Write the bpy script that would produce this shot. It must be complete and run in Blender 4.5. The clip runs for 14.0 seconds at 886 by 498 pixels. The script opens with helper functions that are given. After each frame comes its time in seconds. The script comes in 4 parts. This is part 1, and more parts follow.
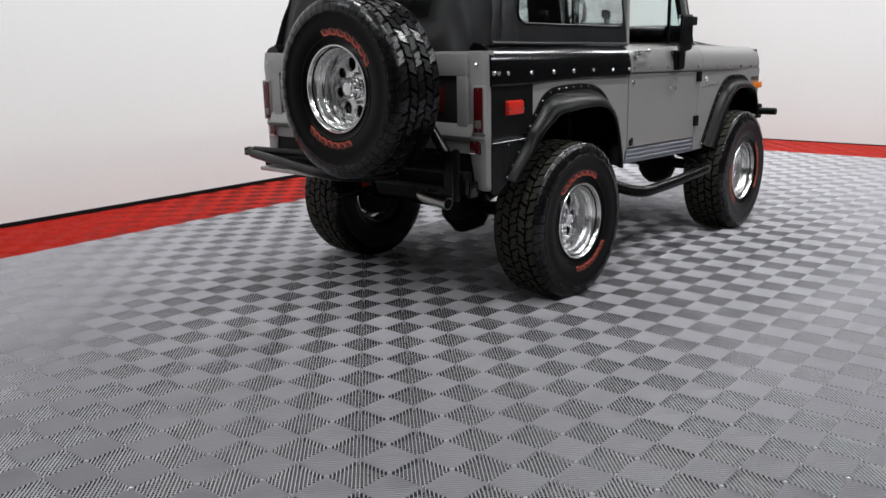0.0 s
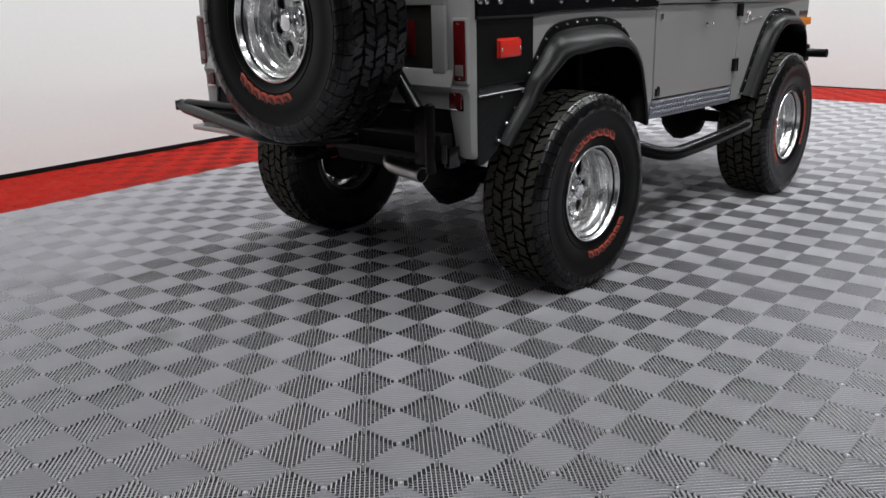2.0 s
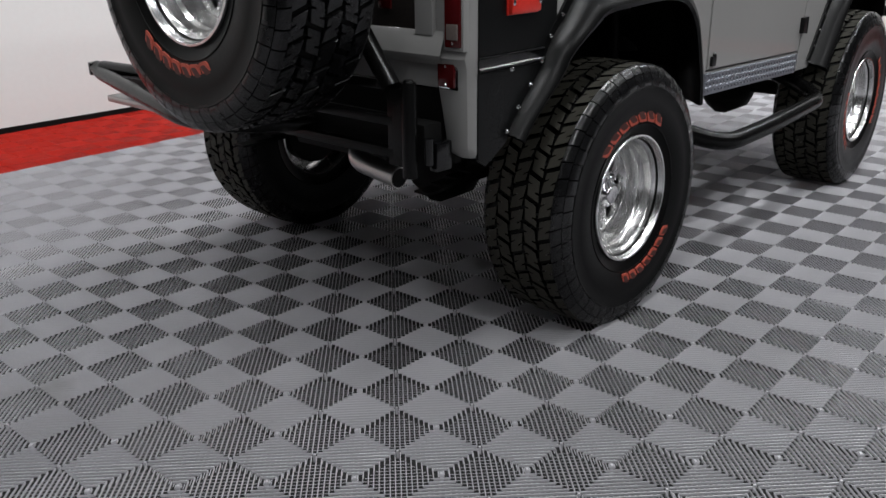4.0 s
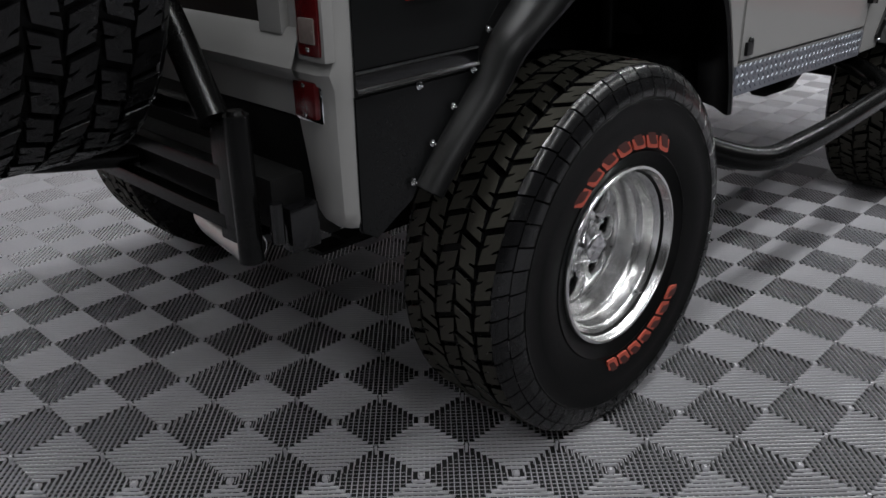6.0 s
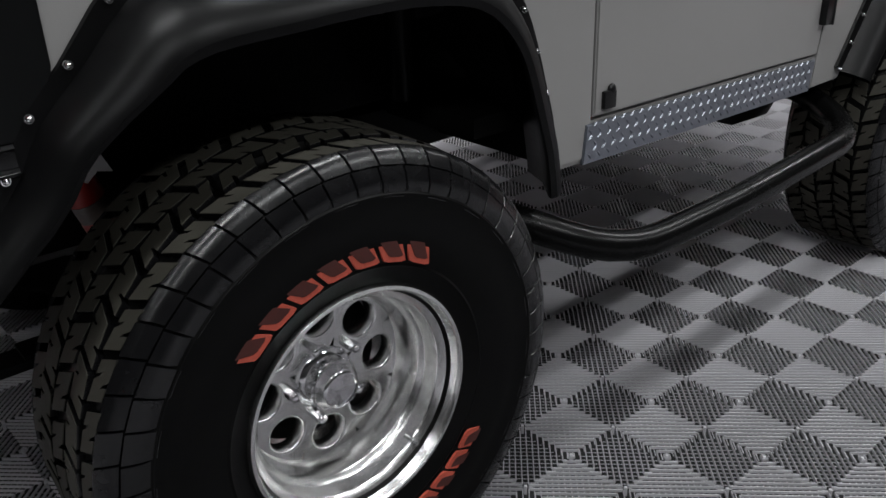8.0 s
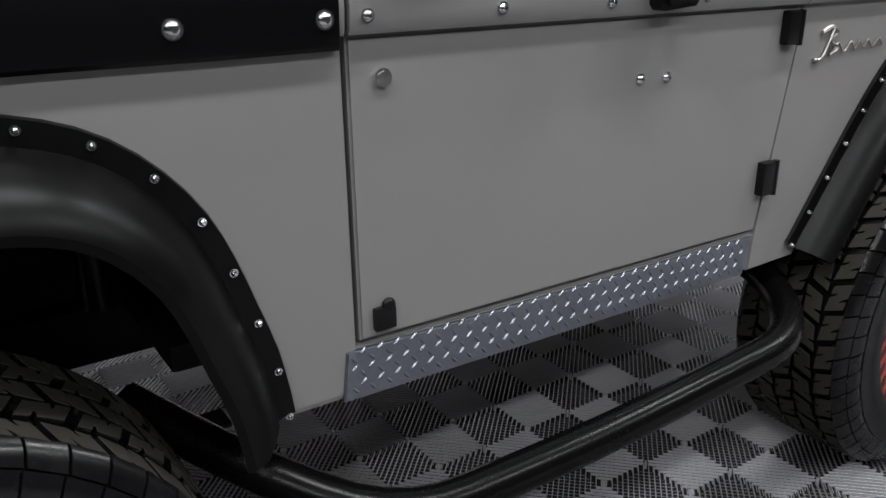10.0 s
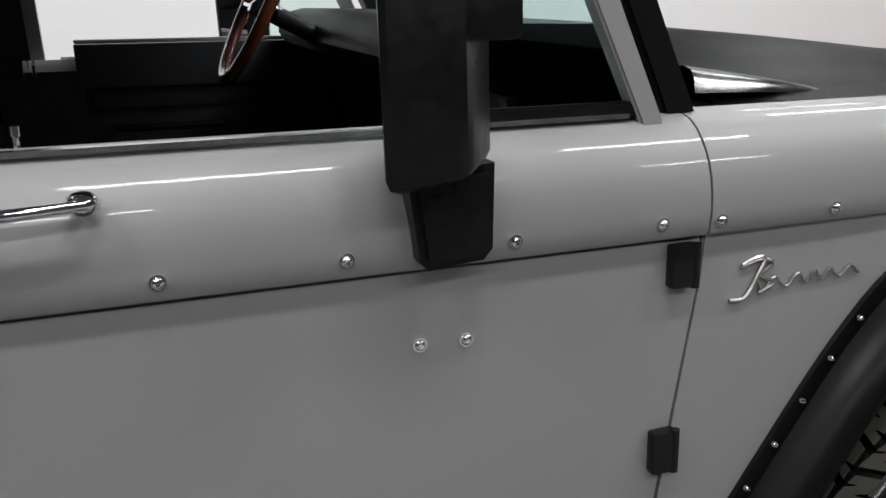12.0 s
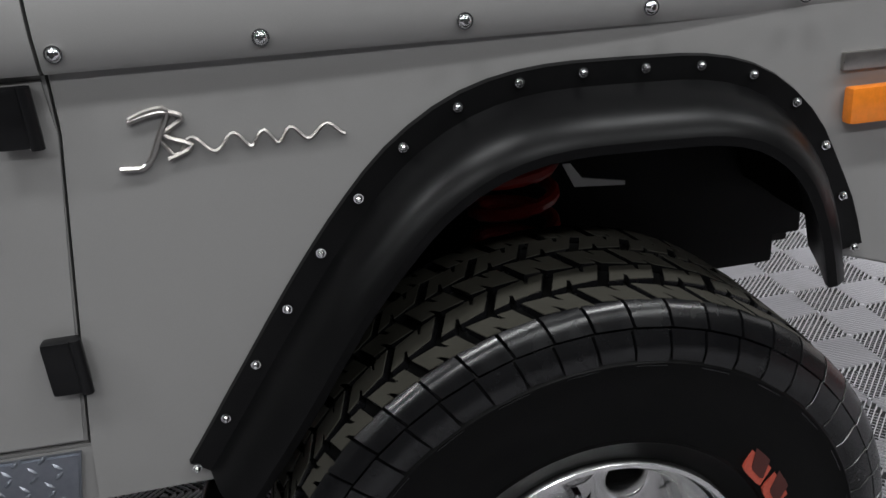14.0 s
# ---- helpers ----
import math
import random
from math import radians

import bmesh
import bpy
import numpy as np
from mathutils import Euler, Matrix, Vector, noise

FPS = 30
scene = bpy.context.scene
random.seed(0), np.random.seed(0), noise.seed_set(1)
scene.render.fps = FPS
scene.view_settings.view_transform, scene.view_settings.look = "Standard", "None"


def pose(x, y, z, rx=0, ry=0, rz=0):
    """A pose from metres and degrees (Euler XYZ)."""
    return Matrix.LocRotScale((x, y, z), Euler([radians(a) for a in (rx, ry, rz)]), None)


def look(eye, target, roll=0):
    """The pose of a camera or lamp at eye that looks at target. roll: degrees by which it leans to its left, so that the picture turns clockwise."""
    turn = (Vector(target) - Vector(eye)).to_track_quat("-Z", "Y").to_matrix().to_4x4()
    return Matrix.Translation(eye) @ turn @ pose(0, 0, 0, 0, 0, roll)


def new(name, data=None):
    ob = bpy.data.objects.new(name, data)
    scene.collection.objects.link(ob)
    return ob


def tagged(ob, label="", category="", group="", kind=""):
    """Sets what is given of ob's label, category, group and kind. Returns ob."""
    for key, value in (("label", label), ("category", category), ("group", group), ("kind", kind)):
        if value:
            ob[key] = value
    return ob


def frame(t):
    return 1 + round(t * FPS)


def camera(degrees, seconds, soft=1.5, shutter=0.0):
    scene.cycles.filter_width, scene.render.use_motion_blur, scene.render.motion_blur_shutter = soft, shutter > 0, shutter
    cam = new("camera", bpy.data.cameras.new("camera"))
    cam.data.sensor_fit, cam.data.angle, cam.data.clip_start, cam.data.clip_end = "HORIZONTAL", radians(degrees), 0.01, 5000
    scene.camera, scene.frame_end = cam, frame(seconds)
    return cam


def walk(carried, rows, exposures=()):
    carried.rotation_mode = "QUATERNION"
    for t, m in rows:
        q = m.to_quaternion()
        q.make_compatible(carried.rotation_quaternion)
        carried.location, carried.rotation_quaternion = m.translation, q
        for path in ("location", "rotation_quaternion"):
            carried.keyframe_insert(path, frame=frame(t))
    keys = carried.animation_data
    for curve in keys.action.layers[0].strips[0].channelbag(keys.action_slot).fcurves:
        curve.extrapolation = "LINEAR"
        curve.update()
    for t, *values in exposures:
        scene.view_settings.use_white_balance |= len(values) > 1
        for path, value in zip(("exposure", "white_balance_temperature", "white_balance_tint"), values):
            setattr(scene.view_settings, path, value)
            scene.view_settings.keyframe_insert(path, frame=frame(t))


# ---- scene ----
cam = camera(54.9, 14.0)
PATH = [
    (0, (-4.013, -3.494, 1.433), (-2.566, -2.199, 0.955), -1.2),
    (0.5, (-3.787, -3.376, 1.42), (-2.361, -2.069, 0.915), -1.6),
    (1, (-3.571, -3.231, 1.396), (-2.153, -1.925, 0.863), -1.5),
    (1.5, (-3.392, -3.044, 1.366), (-1.963, -1.763, 0.803), -1.4),
    (2, (-3.166, -2.929, 1.333), (-1.758, -1.639, 0.737), -1.5),
    (2.5, (-2.947, -2.799, 1.327), (-1.558, -1.509, 0.69), -1.2),
    (2.7, (-2.874, -2.75, 1.321), (-1.487, -1.462, 0.674), -1.1),
    (4.8, (-2.117, -2.043, 1.243), (-0.749, -0.793, 0.491), -0.6),
    (5, (-2.029, -1.987, 1.241), (-0.665, -0.742, 0.474), -0.7),
    (5.5, (-1.787, -1.96, 1.242), (-0.475, -0.672, 0.455), -1.2),
    (6, (-1.568, -1.933, 1.243), (-0.28, -0.633, 0.437), -1.0),
    (6.5, (-1.325, -1.872, 1.232), (-0.042, -0.582, 0.401), -1.2),
    (7, (-1.103, -1.922, 1.239), (0.128, -0.586, 0.403), -1.9),
    (7.5, (-0.873, -1.986, 1.257), (0.293, -0.595, 0.417), -2.1),
    (7.7, (-0.788, -1.968, 1.25), (0.381, -0.579, 0.412), -1.9),
    (9.8, (0.074, -1.884, 1.323), (1.113, -0.354, 0.564), -1.0),
    (10, (0.141, -1.881, 1.363), (1.157, -0.324, 0.626), -0.7),
    (10.5, (0.315, -1.88, 1.481), (1.242, -0.242, 0.804), -0.0),
    (11, (0.493, -1.884, 1.577), (1.299, -0.164, 0.952), 0.1),
    (11.5, (0.693, -1.835, 1.579), (1.416, -0.061, 1.005), -0.6),
    (12, (0.924, -1.835, 1.546), (1.546, -0.029, 0.953), -1.8),
    (12.5, (1.157, -1.853, 1.493), (1.707, -0.038, 0.86), -2.7),
    (13, (1.39, -1.819, 1.432), (1.903, -0.014, 0.74), -3.3),
    (13.5, (1.632, -1.809, 1.38), (2.07, -0.004, 0.637), -3.9),
    (14, (1.94, -1.789, 1.342), (2.205, 0.027, 0.548), -4.9),
]
EXPOSURE = [(0, -0.28), (2.5, -0.31), (5, -0.42), (7.6, -0.48), (9.8, -0.28), (11, -0.22), (12, -0.32), (12.5, -0.42), (14, -0.32)]
walk(cam, [(t, look(eye, target, roll)) for t, eye, target, roll in PATH], EXPOSURE)

# ---- world, lights ----
world = bpy.data.worlds.new("world")
scene.world = world
world.use_nodes = True
world.node_tree.nodes["Background"].inputs[0].default_value = (0.9, 0.95, 1.0, 1)
world.node_tree.nodes["Background"].inputs[1].default_value = 0.03

TURN = 1.2                      # the floor's tiles against the truck, degrees
TILE = 0.305
U0, V0 = -0.07, -0.01           # a corner of the tile grid
CEIL = 4.3
WALL_V, WALL_U = 3.80, 7.77     # back wall and end wall in the tiles' own axes
NEAR_V, NEAR_U = -7.0, -7.6
RED_V, RED_U = V0 + 9 * TILE, U0 + 22 * TILE
ROOM = pose(0, 0, 0, 0, 0, TURN)


# ---- materials ----
def shader(name, base, rough=0.5, metal=0.0, vary=0.12, scale=6.0, fine=90.0, bump=0.0, bump_scale=200.0,
           rough_vary=0.08, spec=0.5, coat=0.0, dirt=None, dirt_at=0.6, dirt_scale=2.0, island=0.0):
    m = bpy.data.materials.new(name)
    m.use_nodes = True
    nt = m.node_tree
    n, l = nt.nodes, nt.links
    b = n["Principled BSDF"]
    b.inputs["Metallic"].default_value = metal
    b.inputs["Specular IOR Level"].default_value = spec
    b.inputs["Coat Weight"].default_value = coat
    b.inputs["Coat Roughness"].default_value = 0.04
    co = n.new("ShaderNodeTexCoord")
    big = n.new("ShaderNodeTexNoise")
    big.inputs["Scale"].default_value = scale
    big.inputs["Detail"].default_value = 6
    small = n.new("ShaderNodeTexNoise")
    small.inputs["Scale"].default_value = fine
    small.inputs["Detail"].default_value = 3
    for x in (big, small):
        l.new(co.outputs["Object"], x.inputs["Vector"])
    add = n.new("ShaderNodeMath")
    add.operation = "ADD"
    l.new(big.outputs["Fac"], add.inputs[0])
    l.new(small.outputs["Fac"], add.inputs[1])
    ramp = n.new("ShaderNodeMapRange")
    ramp.inputs["From Min"].default_value, ramp.inputs["From Max"].default_value = 0.6, 1.4
    ramp.inputs["To Min"].default_value, ramp.inputs["To Max"].default_value = 1 - vary, 1 + vary
    l.new(add.outputs[0], ramp.inputs["Value"])
    mul = n.new("ShaderNodeVectorMath")
    mul.operation = "SCALE"
    mul.inputs[0].default_value = base
    l.new(ramp.outputs[0], mul.inputs["Scale"])
    out = mul.outputs[0]
    if island:
        info = n.new("ShaderNodeObjectInfo")
        r2 = n.new("ShaderNodeMapRange")
        r2.inputs["To Min"].default_value, r2.inputs["To Max"].default_value = 1 - island, 1 + island
        l.new(info.outputs["Random"], r2.inputs["Value"])
        m2 = n.new("ShaderNodeVectorMath")
        m2.operation = "SCALE"
        l.new(out, m2.inputs[0])
        l.new(r2.outputs[0], m2.inputs["Scale"])
        out = m2.outputs[0]
    if dirt:
        dn = n.new("ShaderNodeTexNoise")
        dn.inputs["Scale"].default_value = dirt_scale
        dn.inputs["Detail"].default_value = 8
        l.new(co.outputs["Object"], dn.inputs["Vector"])
        dr = n.new("ShaderNodeMapRange")
        dr.inputs["From Min"].default_value, dr.inputs["From Max"].default_value = dirt_at, dirt_at + 0.15
        l.new(dn.outputs["Fac"], dr.inputs["Value"])
        mx = n.new("ShaderNodeMix")
        mx.data_type = "RGBA"
        l.new(dr.outputs[0], mx.inputs["Factor"])
        l.new(out, mx.inputs["A"])
        mx.inputs["B"].default_value = (*dirt, 1)
        out = mx.outputs["Result"]
    l.new(out, b.inputs["Base Color"])
    rr = n.new("ShaderNodeMapRange")
    rr.inputs["From Min"].default_value, rr.inputs["From Max"].default_value = 0.6, 1.4
    rr.inputs["To Min"].default_value, rr.inputs["To Max"].default_value = max(0.02, rough - rough_vary), min(1, rough + rough_vary)
    l.new(add.outputs[0], rr.inputs["Value"])
    l.new(rr.outputs[0], b.inputs["Roughness"])
    if bump:
        bn = n.new("ShaderNodeTexNoise")
        bn.inputs["Scale"].default_value = bump_scale
        bn.inputs["Detail"].default_value = 4
        l.new(co.outputs["Object"], bn.inputs["Vector"])
        bu = n.new("ShaderNodeBump")
        bu.inputs["Strength"].default_value = bump
        bu.inputs["Distance"].default_value = 0.002
        l.new(bn.outputs["Fac"], bu.inputs["Height"])
        l.new(bu.outputs[0], b.inputs["Normal"])
    return m


PAINT = shader("grey_paint", (0.275, 0.270, 0.265), 0.50, 0.15, 0.05, 1.5, 900.0, 0.0, 500, 0.04, 0.2, 0.22)
BLACK = shader("black_paint", (0.0035, 0.0035, 0.004), 0.16, 0.0, 0.15, 3, 400, 0.0, 300, 0.05, 0.32, 0.1)
SATIN = shader("satin_black", (0.0045, 0.0048, 0.005), 0.33, 0.0, 0.15, 3, 300, 0.06, 400, 0.08, 0.18)
STEP = shader("step_black", (0.003, 0.003, 0.003), 0.26, 0.0, 0.15, 3, 300, 0.0, 400, 0.05, 0.16)
PLASTIC = shader("black_plastic", (0.0045, 0.0045, 0.005), 0.34, 0.0, 0.2, 8, 60, 0.05, 250, 0.10, 0.28, 0, (0.012, 0.012, 0.012), 0.66, 9)
RUBBER = shader("tyre_rubber", (0.0028, 0.0028, 0.0028), 0.34, 0.0, 0.25, 9, 60, 0.05, 260, 0.06, 0.11)
TREAD = shader("tyre_tread", (0.034, 0.032, 0.025), 0.7, 0.0, 0.3, 12, 160, 0.2, 260, 0.1, 0.35)
SHINE = shader("dressed_rubber", (0.004, 0.004, 0.0045), 0.25, 0.0, 0.12, 9, 40, 0.0, 120, 0.07, 0.45)
ALLOY = shader("polished_alloy", (0.76, 0.76, 0.755), 0.23, 1.0, 0.03, 7, 60, 0.0, 160, 0.05)
CHROME = shader("chrome", (0.80, 0.80, 0.81), 0.08, 1.0, 0.03, 7, 200)
STEEL = shader("brushed_steel", (0.45, 0.44, 0.43), 0.34, 1.0, 0.12, 9, 220, 0.05, 200)
PLATE = shader("tread_plate_aluminium", (0.30, 0.32, 0.36), 0.42, 1.0, 0.12, 9, 120, 0.0, 300, 0.06)
DARK = shader("dark_underbody", (0.005, 0.005, 0.005), 0.6, 0.0, 0.3, 8, 120, 0.2, 160, 0.08, 0.15)
VINYL = shader("black_vinyl", (0.016, 0.016, 0.018), 0.40, 0.0, 0.2, 4, 200, 0.25, 420, 0.08, 0.5)
TRIMVINYL = shader("cabin_vinyl", (0.008, 0.008, 0.009), 0.36, 0.0, 0.2, 5, 200, 0.2, 420, 0.08, 0.42)
REDLET = shader("red_letters", (0.42, 0.070, 0.042), 0.6, 0.0, 0.3, 20, 200)
FILLET = shader("dark_red_letter_middle", (0.055, 0.010, 0.007), 0.6, 0.0, 0.3, 30, 200)
FLARE = shader("flare_plastic", (0.0036, 0.0036, 0.0038), 0.33, 0.0, 0.2, 4, 60, 0.0, 120, 0.05, 0.15)
REDLENS = shader("red_lens", (0.07, 0.004, 0.005), 0.18, 0.0, 0.15, 10, 140, 0.1, 300)
REDMARK = shader("red_marker_lens", (0.60, 0.03, 0.02), 0.2, 0.0, 0.15, 10, 140, 0.1, 300)
WHITELENS = shader("reversing_lens", (0.16, 0.13, 0.12), 0.2, 0.0, 0.15, 10, 140)
AMBER = shader("amber_lens", (0.80, 0.22, 0.02), 0.2, 0.0, 0.15, 10, 140, 0.1, 300)
REDPAINT = shader("red_spring_paint", (0.35, 0.02, 0.015), 0.35, 0.0, 0.2, 10, 140)
PANEL = shader("satin_dash_metal", (0.34, 0.31, 0.28), 0.5, 0.5, 0.15, 12, 200, 0.05, 220, 0.08)
GATE = shader("dark_gate_panel", (0.034, 0.029, 0.027), 0.36, 0.4, 0.3, 14, 160, 0.15, 220, 0.1, 0.4)
WOOD = shader("varnished_wood", (0.10, 0.025, 0.012), 0.15, 0.0, 0.3, 14, 120, 0, 200, 0.04, 0.5, 0.5)
# plastic tile; its metallic share only brings sheen to the ribs
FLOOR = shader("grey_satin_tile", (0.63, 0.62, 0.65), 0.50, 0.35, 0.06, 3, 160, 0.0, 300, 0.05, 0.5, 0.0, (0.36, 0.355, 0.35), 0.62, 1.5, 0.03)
REDFLOOR = shader("red_tile_plastic", (0.56, 0.022, 0.012), 0.45, 0.0, 0.08, 3, 160, 0.08, 300, 0.08, 0.4)
# near-black colour paints the shade down in the tile gaps
SLAB = shader("dark_slab", (0.012, 0.012, 0.012), 0.9, 0.0, 0.2, 3, 60)
WALL = shader("white_wall_paint", (0.82, 0.81, 0.80), 0.6, 0.0, 0.02, 0.7, 30, 0.03, 80, 0.05, 0.3)
CEILING = shader("ceiling_paint", (0.06, 0.06, 0.06), 0.8, 0.0, 0.04, 1, 30)
DIMWALL = shader("dark_wall_paint", (0.03, 0.03, 0.031), 0.7, 0.0, 0.05, 1, 30)
GREENK = shader("green_plastic", (0.02, 0.16, 0.04), 0.3)
BLUEK = shader("blue_plastic", (0.02, 0.08, 0.35), 0.3)
SILVER = shader("silver_badge", (0.42, 0.40, 0.38), 0.34, 1.0, 0.1, 30, 200)


def glass_material(name, tint):
    m = bpy.data.materials.new(name)
    m.use_nodes = True
    b = m.node_tree.nodes["Principled BSDF"]
    b.inputs["Base Color"].default_value = tint
    b.inputs["Roughness"].default_value = 0.0
    b.inputs["Transmission Weight"].default_value = 1.0
    b.inputs["IOR"].default_value = 1.1
    return m


GLASS = glass_material("tinted_glass", (0.80, 0.92, 0.90, 1))
CLEARVINYL = glass_material("clear_vinyl_pane", (0.86, 0.87, 0.88, 1))
MIRROR = shader("mirror_glass", (0.78, 0.79, 0.80), 0.03, 1.0, 0.01, 5, 60, 0.0, 100, 0.01)


# ---- building tools ----
def part(name, bm, material, parent=None, label="", smooth=40):
    bmesh.ops.recalc_face_normals(bm, faces=bm.faces)
    me = bpy.data.meshes.new(name)
    for f in bm.faces:
        f.smooth = True
    bm.to_mesh(me)
    bm.free()
    me.set_sharp_from_angle(angle=radians(smooth))
    for mat in (material if isinstance(material, (list, tuple)) else [material]):
        me.materials.append(mat)
    ob = new(name, me)
    ob.parent = parent
    if label:
        ob["label"] = label
    return ob


def again(ob, m, parent=None):
    o = new(ob.name.split(".")[0], ob.data)
    o.parent = parent or ob.parent
    o.matrix_basis = m
    return o


def empty(name, label, category, **kw):
    return tagged(new(name), label, category, **kw)


def box(bm, lo, hi, bevel=0.0, m=None, mat=0, seg=2):
    ret = bmesh.ops.create_cube(bm, size=1)
    vs = ret["verts"]
    lo, hi = Vector(lo), Vector(hi)
    for v in vs:
        v.co = Vector([lo[i] + (v.co[i] + 0.5) * (hi[i] - lo[i]) for i in range(3)])
    es = list({e for v in vs for e in v.link_edges})
    if bevel:
        r = bmesh.ops.bevel(bm, geom=es, offset=bevel, segments=seg, affect="EDGES", profile=0.7)
        vs = list({v for f in r["faces"] for v in f.verts} | {v for v in vs if v.is_valid})
    if m is not None:
        bmesh.ops.transform(bm, matrix=m, verts=vs)
    if mat:
        for f in {f for v in vs for f in v.link_faces}:
            f.material_index = mat
    return vs


def cyl(bm, p0, p1, r0, r1=None, seg=20, caps=True):
    p0, p1 = Vector(p0), Vector(p1)
    d = p1 - p0
    q = d.to_track_quat("Z", "Y").to_matrix().to_4x4()
    m = Matrix.Translation((p0 + p1) / 2) @ q
    return bmesh.ops.create_cone(bm, cap_ends=caps, segments=seg, radius1=r0, radius2=r0 if r1 is None else r1, depth=d.length, matrix=m)["verts"]


def ball(bm, c, r, squash=(1, 1, 1), seg=12):
    m = Matrix.Translation(c) @ Matrix.Diagonal((r * squash[0], r * squash[1], r * squash[2], 1))
    return bmesh.ops.create_uvsphere(bm, u_segments=seg, v_segments=max(6, seg // 2), radius=1, matrix=m)["verts"]


def prism(bm, outline, y0, y1, bevel=0.0):
    """A plate with the outline (x, z) between two y."""
    a = [bm.verts.new((x, y0, z)) for x, z in outline]
    b = [bm.verts.new((x, y1, z)) for x, z in outline]
    f1 = bm.faces.new(a)
    bm.faces.new(list(reversed(b)))
    n = len(a)
    for i in range(n):
        bm.faces.new((a[i], b[i], b[(i + 1) % n], a[(i + 1) % n]))
    if bevel:
        bmesh.ops.bevel(bm, geom=list(f1.edges), offset=bevel, segments=2, affect="EDGES")
    return a + b


def loft(bm, rows, closed=False, cap=False):
    vs = [[bm.verts.new(p) for p in r] for r in rows]
    for i in range(len(vs) - 1):
        n = len(vs[i])
        for j in range(n if closed else n - 1):
            k = (j + 1) % n
            bm.faces.new((vs[i][j], vs[i][k], vs[i + 1][k], vs[i + 1][j]))
    if cap:
        bm.faces.new(vs[0])
        bm.faces.new(list(reversed(vs[-1])))
    return vs


def tube(bm, pts, r, seg=14, cap=True):
    pts = [Vector(p) for p in pts]
    rows, up = [], None
    for i, p in enumerate(pts):
        t = (pts[min(i + 1, len(pts) - 1)] - pts[max(i - 1, 0)]).normalized()
        if up is None:
            up = t.orthogonal().normalized()
        up = (up - t * up.dot(t)).normalized()
        s = t.cross(up)
        rows.append([p + (up * math.cos(a) + s * math.sin(a)) * r for a in (2 * math.pi * k / seg for k in range(seg))])
    return loft(bm, rows, True, cap)


def bend(pts, r=0.08, n=5):
    """A polyline with rounded corners."""
    pts = [Vector(p) for p in pts]
    out = [pts[0]]
    for a, b, c in zip(pts, pts[1:], pts[2:]):
        d = min(r, (a - b).length * 0.48, (c - b).length * 0.48)
        p, q = b + (a - b).normalized() * d, b + (c - b).normalized() * d
        for k in range(n + 1):
            s = k / n
            out.append(p * (1 - s) ** 2 + b * 2 * s * (1 - s) + q * s ** 2)
    return out + [pts[-1]]


def lathe(bm, profile, seg=64, mat=0):
    """Turns (radius, y) round the y axis."""
    rows = []
    for k in range(seg):
        a = 2 * math.pi * k / seg
        rows.append([(r * math.cos(a), y, r * math.sin(a)) for r, y in profile])
    rows.append(rows[0])
    vs = [[bm.verts.new(p) for p in r] for r in rows[:-1]]
    vs.append(vs[0])
    for i in range(seg):
        for j in range(len(profile) - 1):
            f = bm.faces.new((vs[i][j], vs[i][j + 1], vs[i + 1][j + 1], vs[i + 1][j]))
            f.material_index = mat


def catmull(pts, step):
    """Even points along a smooth line through pts."""
    P = [Vector(p) for p in pts]
    P = [2 * P[0] - P[1]] + P + [2 * P[-1] - P[-2]]
    fine = []
    for i in range(1, len(P) - 2):
        for k in range(12):
            t = k / 12
            a, b, c, d = P[i - 1:i + 3]
            fine.append(0.5 * ((2 * b) + (c - a) * t + (2 * a - 5 * b + 4 * c - d) * t * t + (3 * b - a - 3 * c + d) * t ** 3))
    fine.append(P[-2])
    length = sum((b - a).length for a, b in zip(fine, fine[1:]))
    n = max(2, round(length / step))
    out, want, run = [fine[0]], length / n, 0.0
    for a, b in zip(fine, fine[1:]):
        seg = (b - a).length
        while run + seg >= want * len(out) - 1e-9 and len(out) < n:
            out.append(a.lerp(b, (want * len(out) - run) / seg if seg else 0))
        run += seg
    out.append(fine[-1])
    return out


def inset(path, d):
    """Moves an (x, z) line to the right of its way by d."""
    out = []
    for i, p in enumerate(path):
        t = (path[min(i + 1, len(path) - 1)] - path[max(i - 1, 0)]).normalized()
        out.append(Vector((p.x + t.y * d, p.y - t.x * d)))
    return out


# ---- room ----
def slab(name, lo, hi, material, label):
    bm = bmesh.new()
    box(bm, lo, hi)
    ob = part(name, bm, material)
    ob.matrix_basis = ROOM
    return tagged(ob, label, "structure", kind="structure")


slab("wall_back", (NEAR_U - 0.2, WALL_V, -0.05), (WALL_U + 0.2, WALL_V + 0.2, CEIL), WALL, "plain white painted studio wall above the red floor border")
slab("wall_end", (WALL_U, -1.6, -0.05), (WALL_U + 0.2, WALL_V, CEIL), WALL, "plain white painted studio end wall")
# unseen walls, added dark to keep fill and reflections off the truck
slab("wall_front", (WALL_U, NEAR_V - 0.2, -0.05), (WALL_U + 0.2, -1.6, CEIL), DIMWALL, "plain unseen wall closing the studio, kept dark for the truck's reflections")
slab("wall_near", (NEAR_U - 0.2, NEAR_V - 0.2, -0.05), (WALL_U, NEAR_V, CEIL), DIMWALL, "plain unseen wall closing the studio, kept dark for the truck's reflections")
slab("wall_rear", (NEAR_U - 0.2, NEAR_V, -0.05), (NEAR_U, WALL_V, CEIL), DIMWALL, "plain unseen wall closing the studio, kept dark for the truck's reflections")
slab("ceiling", (NEAR_U - 0.2, NEAR_V - 0.2, CEIL), (WALL_U + 0.2, WALL_V + 0.2, CEIL + 0.2), CEILING, "dark painted studio ceiling")
